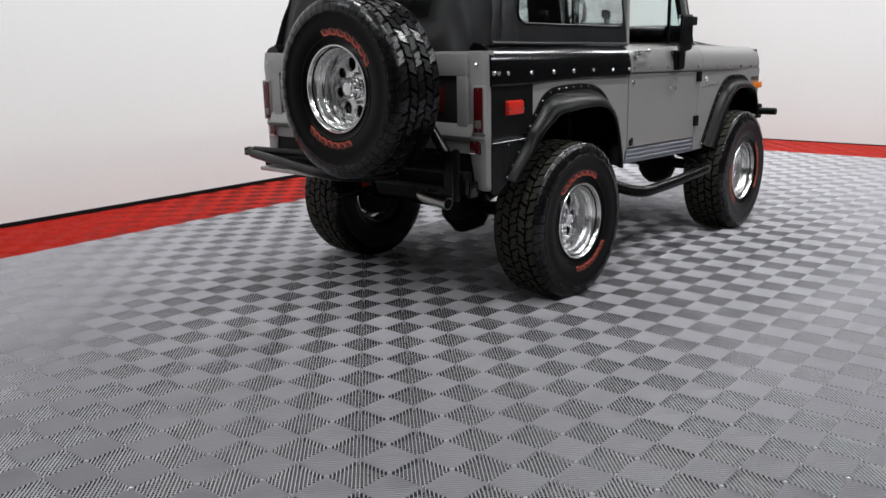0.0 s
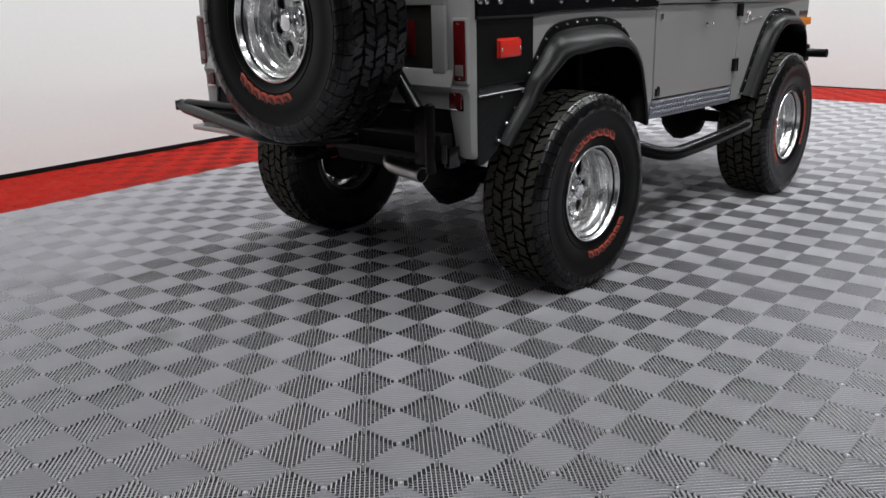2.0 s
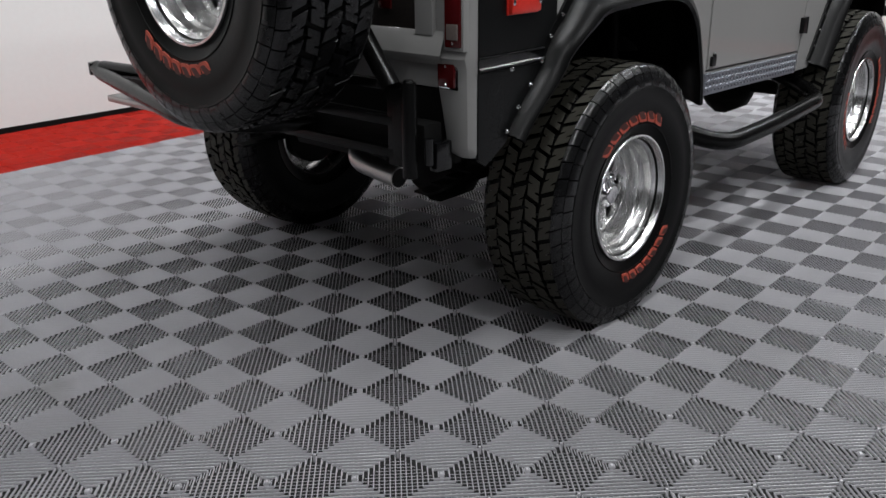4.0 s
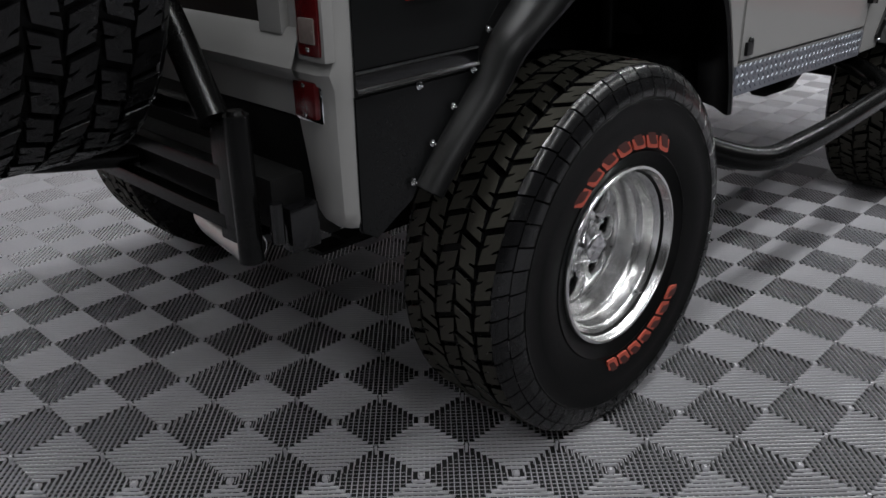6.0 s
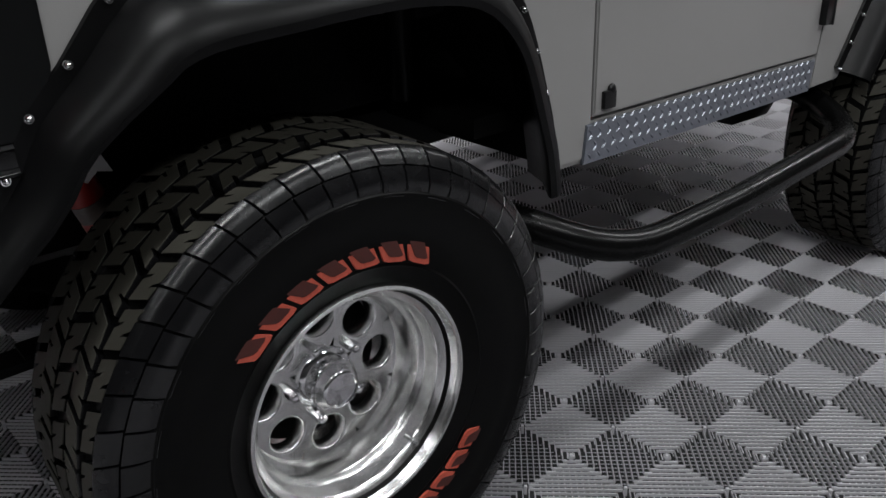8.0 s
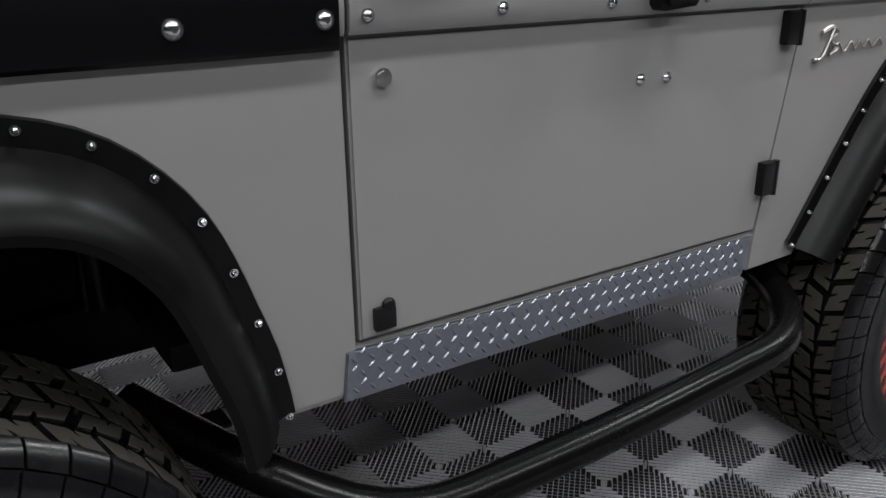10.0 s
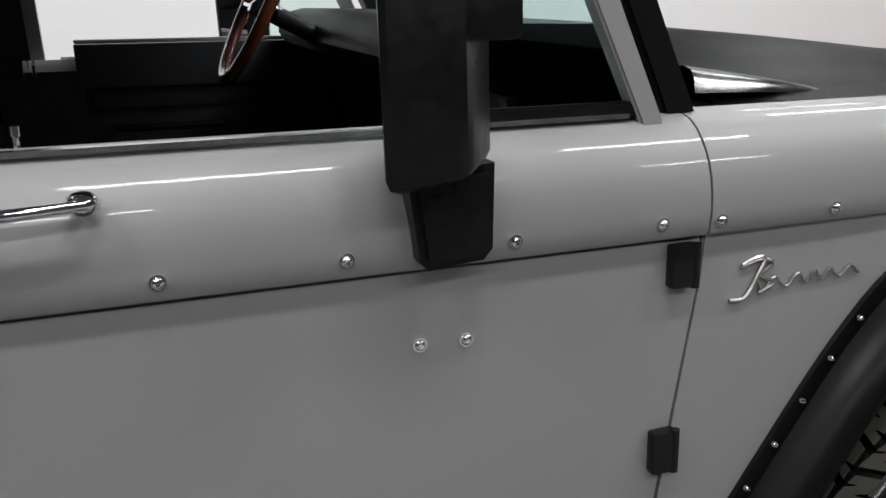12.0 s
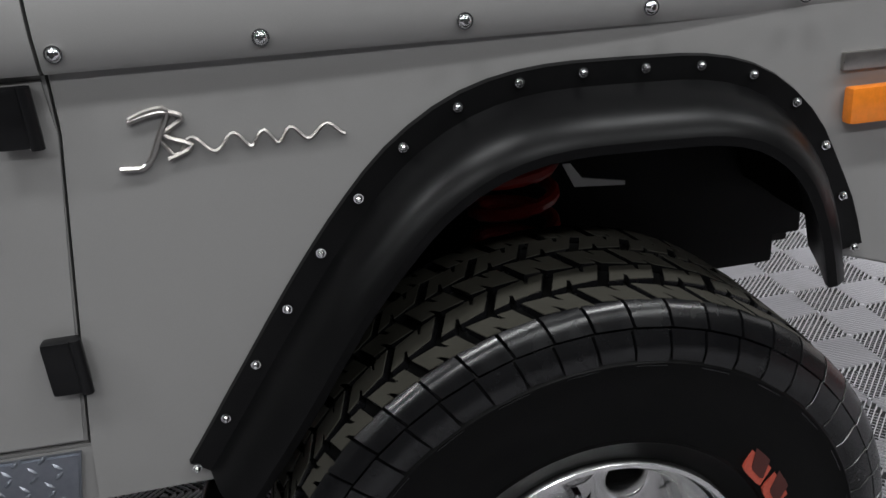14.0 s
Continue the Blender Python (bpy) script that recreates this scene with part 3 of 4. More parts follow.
def rim_mesh():
    bm = bmesh.new()
    # outer lip, barrel and inner flange
    lathe(bm, [(0.201, -0.112), (0.214, -0.128), (0.217, -0.137), (0.213, -0.144), (0.207, -0.1445), (0.203, -0.139), (0.201, -0.122), (0.197, -0.118), (0.184, -0.112), (0.1815, -0.106),
               (0.180, -0.080), (0.177, -0.076), (0.170, -0.070), (0.168, -0.064), (0.166, -0.040), (0.165, -0.022), (0.160, -0.015)], 72)
    lathe(bm, [(0.199, 0.112), (0.206, 0.130), (0.200, 0.134), (0.190, 0.110), (0.172, 0.06), (0.168, -0.02)], 48)
    # face with round openings
    n, hole = 8, 0.032

    def face_y(r):
        return -0.016
    for k in range(n):
        a0 = 2 * math.pi * k / n
        c = 0.118
        half = math.pi / n
        M = 24
        outer, inner = [], []
        for j in range(M):
            b = 2 * math.pi * j / M
            dx, dz = math.cos(b), math.sin(b)
            # reach the sector's edge
            lo, hi = 0.0, 0.2
            for _ in range(24):
                mid = (lo + hi) / 2
                x, z = c + dx * mid, dz * mid
                r, th = math.hypot(x, z), math.atan2(z, x)
                if 0.056 < r < 0.162 and abs(th) < half:
                    lo = mid
                else:
                    hi = mid
            def put(d, yoff=0.0):
                x, z = c + dx * d, dz * d
                r, th = math.hypot(x, z), math.atan2(z, x) + a0
                return (r * math.cos(th), face_y(r) + yoff, r * math.sin(th))
            outer.append(put(lo))
            inner.append([put(hole + 0.006), put(hole + 0.004), put(hole, 0.004), put(hole - 0.001, 0.030)])
        rows = [[o] + i for o, i in zip(outer, inner)]
        rows.append(rows[0])
        loft(bm, rows)
    lathe(bm, [(0.164, 0.016), (0.158, 0.018)], 72)
    bmesh.ops.remove_doubles(bm, verts=bm.verts, dist=0.0004)
    return bm


def hub_mesh():
    """Chrome cap: round base, ringed waist with small holes, flat top."""
    bm = bmesh.new()
    lathe(bm, [(0.062, 0.006), (0.060, -0.014), (0.055, -0.022), (0.046, -0.027), (0.043, -0.040), (0.046, -0.044), (0.046, -0.050), (0.041, -0.055), (0.037, -0.068), (0.034, -0.072),
               (0.031, -0.073), (0.029, -0.070), (0.014, -0.071), (0.0, -0.0715)], 36)
    for k in range(12):
        a = 2 * math.pi * k / 12
        ball(bm, (0.0445 * math.cos(a), -0.047, 0.0445 * math.sin(a)), 0.0055, (1, 1, 1), 8)
    return bm


def nut_mesh():
    bm = bmesh.new()
    cyl(bm, (0, 0.006, 0), (0, -0.036, 0), 0.0115, 0.0105, 6)
    ball(bm, (0, -0.036, 0), 0.009, (1, 0.8, 1))
    return bm


def letter_bars(bm, mid, span, r0, r1, y, count):
    """Letter-sized slanted bars on the sidewall, each with a darker middle."""
    for k in range(count):
        a = mid + span * ((k + 0.5) / count - 0.5)
        for grow, top, index in ((0.0, 0.0046, 0), (-0.0085, 0.0052, 1)):
            w = span / count * 0.42 + grow / 0.30
            q0, q1 = r0 - grow, r1 + grow
            n0 = len(bm.faces)
            rows = []
            for i in range(6):
                e = -1 + 2 * i / 5
                th = a + w * e
                cut = 0.003 * abs(e) ** 6
                lean = 0.038
                rows.append([((q0 + cut) * math.cos(th - lean), y, (q0 + cut) * math.sin(th - lean)), ((q0 + cut) * math.cos(th - lean), y - top, (q0 + cut) * math.sin(th - lean)),
                             ((q1 - cut) * math.cos(th + lean), y - top, (q1 - cut) * math.sin(th + lean)), ((q1 - cut) * math.cos(th + lean), y, (q1 - cut) * math.sin(th + lean))])
            loft(bm, rows, True, True)
            bm.faces.ensure_lookup_table()
            for f in bm.faces[n0:]:
                f.material_index = index


wheel_parts = {}


def wheel(name, m, parent, label, spin=0.0):
    if not wheel_parts:
        w = part("wheel", rim_mesh(), ALLOY, parent, label, 50)
        w.name = name
        t = part("tyre", tyre_mesh(), RUBBER, w, "black all-terrain tyre", 32)
        tr = part("tread", tread_mesh(), [TREAD, SHINE], w, "dusty tread lugs with shiny dressed shoulders", 32)
        tr["kind"] = "stuff"
        h = part("center_cap", hub_mesh(), CHROME, w, "chrome centre cap")
        nut = part("lug_nut", nut_mesh(), CHROME, w)
        bm = bmesh.new()
        letter_bars(bm, radians(100), radians(80), 0.257, 0.308, -0.1505, 7)
        l1 = part("sidewall_lettering", bm, [REDLET, FILLET], w, "band of raised red sidewall letter shapes", 20)
        bm = bmesh.new()
        letter_bars(bm, radians(-66), radians(68), 0.257, 0.308, -0.1505, 7)
        l2 = part("sidewall_lettering", bm, [REDLET, FILLET], w, "band of raised red sidewall letter shapes", 20)
        bm = bmesh.new()
        cyl(bm, (0, 0.045, 0), (0, 0.10, 0), 0.150, 0.150, 36)
        dr = part("brake_drum", bm, DARK, w)
        bm = bmesh.new()
        cyl(bm, (0.175 * math.cos(-0.9), -0.10, 0.175 * math.sin(-0.9)), (0.172 * math.cos(-0.9), -0.135, 0.172 * math.sin(-0.9)), 0.005, 0.004, 10)
        vs = part("valve_stem", bm, CHROME, w)
        nuts = [nut]
        for k in range(5):
            p = Matrix.Translation((0.072 * math.cos(2 * math.pi * (k + 0.5) / 5), 0, 0.072 * math.sin(2 * math.pi * (k + 0.5) / 5)))
            if k == 0:
                nut.matrix_basis = p
            else:
                nuts.append(again(nut, p))
        wheel_parts["all"] = [w, t, tr, h, l1, l2, dr, vs] + nuts
    else:
        src = wheel_parts["all"]
        w = new(name, src[0].data)
        w.parent = parent
        w["label"] = label
        for o in src[1:]:
            c = again(o, o.matrix_basis.copy(), w)
            for key in ("label", "kind"):
                if key in o:
                    c[key] = o[key]
    w.matrix_basis = m @ pose(0, 0, 0, 0, spin, 0)
    return w


AXLE_Z = 0.427
ALLOY_LABEL = "polished alloy wheel with black all-terrain tyre"
wheel("rear_wheel", pose(-0.012, -0.81, AXLE_Z), truck, ALLOY_LABEL, 0)
wheel("rear_wheel", pose(0.0, 0.80, AXLE_Z, 0, 0, 180), truck, ALLOY_LABEL, 20)
wheel("front_wheel", pose(2.238, -0.80, AXLE_Z, 0, 0, 2), truck, ALLOY_LABEL, 95)
wheel("front_wheel", pose(2.238, 0.785, AXLE_Z, 0, 0, 182), truck, ALLOY_LABEL, 40)
spare = wheel("spare_wheel", pose(-1.065, -0.305, 1.205, 0, 0, -90), truck, "spare alloy wheel with lettered all-terrain tyre on a swing carrier", 34)
for c in spare.children:
    if c.data.name.startswith("tread"):
        c.data = c.data.copy()
        c.data.materials[0] = SHINE
        c["label"] = "shiny dressed black tread lugs"

# ---- underbody ----
def rod(name, pts, r, material, label="", seg=14, round_=0.08):
    bm = bmesh.new()
    tube(bm, bend(pts, round_) if len(pts) > 2 else pts, r, seg)
    return part(name, bm, material, truck, label)


rod("rear_axle", [(0, -0.68, AXLE_Z), (0, 0.68, AXLE_Z)], 0.042, DARK)
rod("front_axle", [(2.337, -0.68, AXLE_Z), (2.337, 0.68, AXLE_Z)], 0.040, DARK)
for x, y in ((0.0, -0.10), (2.337, -0.18)):
    bm = bmesh.new()
    lathe_rows = [[(x + r * math.cos(a), y + e, AXLE_Z - 0.02 + r * 0.95 * math.sin(a)) for a in (2 * math.pi * (k + 0.5) / 8 for k in range(8))] for r, e in ((0.05, -0.15), (0.12, -0.11), (0.165, -0.03), (0.165, 0.03), (0.12, 0.10), (0.05, 0.14))]
    loft(bm, lathe_rows, True, True)
    cyl(bm, (x, y, AXLE_Z), (x + (0.30 if x < 1 else -0.30), y, AXLE_Z + 0.05), 0.06, 0.045)
    part("differential", bm, DARK, truck, "black differential housing")
for s in (-1, 1):
    bm = bmesh.new()
    box(bm, (-0.70, s * 0.42 - 0.04, 0.64), (2.75, s * 0.42 + 0.04, 0.745), 0.01)
    part("frame_rail", bm, DARK, truck)
bm = bmesh.new()
box(bm, (-0.66, -0.50, 0.74), (0.46, 0.50, 0.78), 0.01)
box(bm, (0.455, -0.76, 0.74), (1.95, 0.76, 0.78), 0.01)
part("floor_pan", bm, DARK, truck)
bm = bmesh.new()
prism(bm, [(-0.62, 0.76), (-0.20, 0.76), (-0.26, 0.56), (-0.56, 0.56)], -0.38, 0.10, 0.02)
part("fuel_tank", bm, DARK, truck, "black fuel tank skid")
for s in (-1, 1):
    bm = bmesh.new()
    coil = [(2.25 + 0.064 * math.cos(a), s * 0.575 + 0.064 * math.sin(a), 0.66 + 0.048 * a / (2 * math.pi)) for a in (2 * math.pi * k / 16 for k in range(16 * 7))]
    tube(bm, coil, 0.0105, 8)
    part("coil_spring", bm, REDPAINT, truck, "red painted front coil spring")
    bm = bmesh.new()
    prism(bm, [(2.310, 0.955), (2.322, 0.955), (2.340, 0.932), (2.412, 0.920), (2.412, 0.914), (2.328, 0.920)], s * 0.652, s * 0.648)
    part("loose_flap", bm, WALL, truck, "small white flap in the front wheel arch")
    bm = bmesh.new()
    box(bm, (1.80, s * 0.475 - 0.006, 0.725), (2.79, s * 0.475 + 0.006, 1.06), 0.004)
    part("inner_fender", bm, DARK, truck, "black inner fender panel")
    rod("shock_absorber", [(-0.165, s * 0.60, 0.45), (-0.350, s * 0.59, 1.0)], 0.030, REDPAINT, "red shock absorber")
    rod("shock_label", [(-0.2625, s * 0.5947, 0.740), (-0.2727, s * 0.5942, 0.770)], 0.0312, WHITELENS, "pale label round the shock absorber")
    bm = bmesh.new()
    ends = [(-0.250, 0.850), (-0.302, 0.818), (-0.276, 0.804), (-0.258, 0.820), (-0.234, 0.814)]
    prism(bm, ends, s * 0.625, s * 0.622)
    part("loose_tag", bm, WALL, truck, "small torn white paper tag on the shock absorber")
    bm = bmesh.new()
    for k in range(4):
        box(bm, (-0.55 + k * 0.07, s * 0.50 - 0.03, AXLE_Z + 0.05 + 0.009 * k), (0.55 - k * 0.07, s * 0.50 + 0.03, AXLE_Z + 0.058 + 0.009 * k))
    part("leaf_spring", bm, DARK, truck)
    rod("side_step", [(0.36, s * 0.60, 0.63), (0.48, s * 0.78, 0.57), (0.66, s * 0.945, 0.482), (1.05, s * 0.965, 0.498), (1.60, s * 0.955, 0.523), (1.74, s * 0.84, 0.545), (1.78, s * 0.60, 0.62)],
        0.035, STEP, "black tubular side step", 18, 0.13)
rod("exhaust_pipe", [(0.25, -0.36, 0.62), (-0.45, -0.36, 0.62), (-0.72, -0.40, 0.640), (-0.79, -0.48, 0.632), (-0.805, -0.665, 0.616)], 0.031, STEEL, "polished exhaust tail pipe", 18)
# black disc on the closed pipe end paints the shaded bore
bm = bmesh.new()
cyl(bm, (-0.8049, -0.664, 0.6161), (-0.8051, -0.6665, 0.6158), 0.028, 0.028, 18)
part("pipe_bore", bm, DARK, truck, "black disc standing in for the shaded bore of the exhaust pipe")

# ---- rear end ----
bm = bmesh.new()
box(bm, (REAR, -0.80, 0.92), (REAR + 0.05, 0.80, 1.362), 0.006)
part("tailgate_surround", bm, PAINT, truck)
for s in (-1, 1):
    bm = bmesh.new()
    rows = []
    for z, dx, yi in ((0.680, 0.020, 0.790), (0.690, 0.010, 0.772), (0.71, 0.005, 0.760), (0.80, 0.002, 0.748), (0.86, 0.001, 0.738), (0.92, 0.0, 0.735), (0.945, -0.010, 0.735), (0.965, 0.0, 0.735), (1.15, 0.0, 0.735), (1.32, 0.004, 0.735), (1.364, 0.012, 0.735)):
        x = REAR + dx
        rows.append([(x, s * yi, z), (x - 0.004, s * min(yi + 0.01, 0.82), z), (x - 0.004, s * max(0.805, yi + 0.012), z), (x + 0.006, s * max(0.826, yi + 0.018), z), (x + 0.028, s * 0.838, z), (x + 0.06, s * 0.838, z), (x + 0.06, s * yi, z)])
    loft(bm, rows, True, True)
    part("corner_post", bm, PAINT, truck, "grey rounded rear corner post", 35)
    lamp = bmesh.new()
    box(lamp, (REAR - 0.014, s * 0.797 - 0.034, 0.965), (REAR + 0.01, s * 0.797 + 0.034, 1.200), 0.006)
    L = part("tail_lamp", lamp, PAINT, truck, "grey framed tail lamp")
    bm = bmesh.new()
    box(bm, (REAR - 0.019, s * 0.797 - 0.027, 0.974), (REAR - 0.008, s * 0.797 + 0.027, 1.191), 0.008)
    part("lens", bm, REDLENS, L, "dark red tail lamp lens")
    bm = bmesh.new()
    box(bm, (REAR - 0.0215, s * 0.797 - 0.019, 0.994), (REAR - 0.015, s * 0.797 + 0.019, 1.034), 0.003)
    part("reversing_lens", bm, WHITELENS, L, "pale reversing lamp lens")
    bm = bmesh.new()
    ball(bm, (REAR - 0.020, s * 0.797, 0.985), 0.004, (0.5, 1, 1))
    screw = part("screw", bm, CHROME, L)
    again(screw, Matrix.Translation((0, 0, 0.195)))
    bm = bmesh.new()
    box(bm, (REAR - 0.006, s * 0.771 - 0.034, 0.862), (REAR + 0.02, s * 0.771 + 0.034, 0.938), 0.006)
    R = part("lower_reflector", bm, CHROME, truck, "chrome rimmed red lower reflector")
    bm = bmesh.new()
    box(bm, (REAR - 0.012, s * 0.768 - 0.026, 0.869), (REAR + 0.0, s * 0.768 + 0.026, 0.931), 0.005)
    part("lens", bm, REDLENS, R)
    bm = bmesh.new()
    ball(bm, (REAR - 0.013, s * 0.768, 0.876), 0.004, (0.5, 1, 1))
    screw = part("screw", bm, CHROME, R)
    again(screw, Matrix.Translation((0, 0, 0.048)))
# tailgate: pressed frame, lettered panel, sloping ledge
bm = bmesh.new()
box(bm, (REAR - 0.016, -0.732, 1.245), (REAR + 0.01, 0.732, 1.355), 0.006)
box(bm, (REAR - 0.016, -0.732, 1.00), (REAR + 0.01, -0.68, 1.245), 0.004)
box(bm, (REAR - 0.016, 0.68, 1.00), (REAR + 0.01, 0.732, 1.245), 0.004)
gate = part("tailgate", bm, PAINT, truck, "grey tailgate with a dark lettered panel")
bm = bmesh.new()
box(bm, (REAR - 0.004, -0.68, 1.01), (REAR + 0.006, 0.68, 1.245), 0.003)
part("gate_panel", bm, GATE, gate, "dark textured tailgate panel")
for y0, y1 in ((0.52, 0.36), (0.20, 0.04), (-0.12, -0.28), (-0.44, -0.60)):
    for y in (y1, y0 - 0.045):
        bm = bmesh.new()
        box(bm, (REAR - 0.010, y, 1.06), (REAR - 0.002, y + 0.045, 1.19), 0.002)
        part("gate_bar", bm, REDLENS, gate, "dark red block shape on the tailgate")
bm = bmesh.new()
rows = [[(x, y, z) for x, z in ((REAR - 0.004, 1.012), (REAR - 0.012, 1.003), (REAR - 0.026, 0.962), (REAR - 0.030, 0.952), (REAR - 0.026, 0.940), (REAR - 0.006, 0.925))] for y in (-0.765, -0.3, 0.3, 0.765)]
loft(bm, rows)
part("rear_ledge", bm, PAINT, truck, "grey sloping ledge under the tailgate")
bm = bmesh.new()
box(bm, (REAR + 0.004, -0.745, 0.862), (REAR + 0.03, 0.745, 0.938), 0.006)
part("rear_valance", bm, PAINT, truck, "grey rear valance under the ledge")
# black panel put in for the dark space below the valance
bm = bmesh.new()
box(bm, (REAR + 0.012, -0.78, 0.66), (REAR + 0.04, 0.78, 0.858), 0.004)
part("rear_crossmember", bm, DARK, truck, "black panel filling the dark space under the rear valance")
for s in (-1, 1):
    bolts(truck, [(REAR - 0.004, s * 0.78, 1.235)], 0.007, s)
bm = bmesh.new()
for y in (-0.50, 0.5):
    cyl(bm, (REAR - 0.004, y, 1.24), (REAR - 0.012, y, 1.24), 0.008)
part("gate_bolts", bm, CHROME, gate)
# side marker lamps
for s in (-1, 1):
    bm = bmesh.new()
    box(bm, (-0.558, s * (SIDE + 0.014) - 0.010, 1.050), (-0.424, s * (SIDE + 0.014) + 0.010, 1.096), 0.007)
    M = part("side_marker", bm, REDMARK, truck, "bright red side marker lamp")
    bm = bmesh.new()
    box(bm, (-0.562, s * (SIDE + 0.008) - 0.003, 1.046), (-0.420, s * (SIDE + 0.008) + 0.003, 1.100), 0.003)
    part("backing", bm, REDMARK, M)
    bm = bmesh.new()
    ball(bm, (-0.548, s * (SIDE + 0.024), 1.073), 0.006, (1, 0.5, 1))
    screw = part("screw", bm, CHROME, M)
    again(screw, Matrix.Translation((0.114, 0, 0)))
    bm = bmesh.new()
    box(bm, (2.662, s * (SIDE + 0.012) - 0.010, 1.024), (2.785, s * (SIDE + 0.012) + 0.010, 1.070), 0.006)
    part("turn_marker", bm, AMBER, truck, "amber front side marker lamp")
    # model badge on the fender: a flowing silver shape
    bm = bmesh.new()
    pts = []
    for i in range(60):
        f = i / 59
        pts.append((1.787 + 0.205 * f, s * (SIDE + 0.004), 1.077 + 0.004 * f + (0.0095 - 0.003 * f) * math.sin(f * 37 + 0.8 * math.sin(f * 11))))
    tube(bm, pts, 0.0023, 6)
    swash = [(1.750, 1.060), (1.777, 1.062), (1.797, 1.094), (1.808, 1.118), (1.787, 1.118), (1.766, 1.108), (1.800, 1.116), (1.822, 1.108), (1.800, 1.092), (1.826, 1.078), (1.800, 1.066)]
    tube(bm, [(p.x, s * (SIDE + 0.004), p.y) for p in catmull(swash, 0.006)], 0.0032, 6)
    part("fender_badge", bm, SILVER, truck, "silver flowing script-shaped fender badge")
    bm = bmesh.new()
    box(bm, (2.655, s * (SIDE + 0.004) - 0.004, 1.090), (2.760, s * (SIDE + 0.004) + 0.004, 1.112), 0.003)
    part("front_badge", bm, SILVER, truck, "small silver fender badge")

# bumper and tyre carrier
rod("rear_bumper_bar", [(-0.84, -0.30, 0.80), (-0.88, 0.30, 0.805), (-0.905, 0.80, 0.80)], 0.026, STEP, "black rear bumper tube")
rod("rear_bumper_bar", [(-0.905, 0.86, 0.795), (-0.92, 0.80, 0.782), (-1.10, -0.05, 0.752), (-1.06, -0.22, 0.748), (-0.84, -0.34, 0.74)], 0.027, STEP, "black bowed rear bumper tube", 14, 0.15)
rod("rear_bumper_end", [(-0.905, 0.865, 0.815), (-0.905, 0.865, 0.77)], 0.028, BLACK)
bm = bmesh.new()
box(bm, (-0.84, -0.80, 0.70), (-0.77, 0.80, 0.79), 0.012)
part("bumper_beam", bm, DARK, truck, "black rear bumper beam")
bm = bmesh.new()
box(bm, (-0.98, 0.10, 0.70), (-0.86, 0.66, 0.725), 0.01)
part("tow_plate", bm, STEEL, truck, "bare steel plate under the bumper")
bm = bmesh.new()
cyl(bm, (-0.88, -0.785, 0.655), (-0.88, -0.785, 0.905), 0.021, 0.021, 20)
cyl(bm, (-0.88, -0.785, 0.905), (-0.88, -0.785, 0.912), 0.015, 0.012, 16)
box(bm, (-0.889, -0.785, 0.68), (-0.871, -0.712, 0.885), 0.004)
post = part("carrier_post", bm, STEP, truck, "black swing-away tyre carrier hinge post")
for z in (0.905, 0.812, 0.725):
    bm = bmesh.new()
    box(bm, (-0.890, -0.73, z - 0.026), (-0.862, -0.10, z), 0.004)
    part("carrier_bar", bm, STEP, truck, "black square tyre carrier cross bar")
rod("carrier_brace", [(-0.885, -0.73, 0.885), (-0.865, -0.60, 1.02), (-0.86, -0.42, 1.25)], 0.026, STEP, "black diagonal tyre carrier brace", 14, 0.05)
rod("carrier_brace", [(-0.88, -0.05, 0.78), (-0.87, -0.22, 1.25)], 0.024, STEP)
bm = bmesh.new()
cyl(bm, (-0.84, -0.305, 1.205), (-1.02, -0.305, 1.205), 0.13, 0.10, 24)
part("carrier_mount", bm, SATIN, truck)
bm = bmesh.new()
box(bm, (-0.83, -0.835, 0.665), (-0.77, -0.805, 0.745), 0.008)
cyl(bm, (-0.85, -0.825, 0.69), (-0.85, -0.825, 0.76), 0.012)
part("latch_box", bm, BLACK, truck, "black bumper latch bracket")

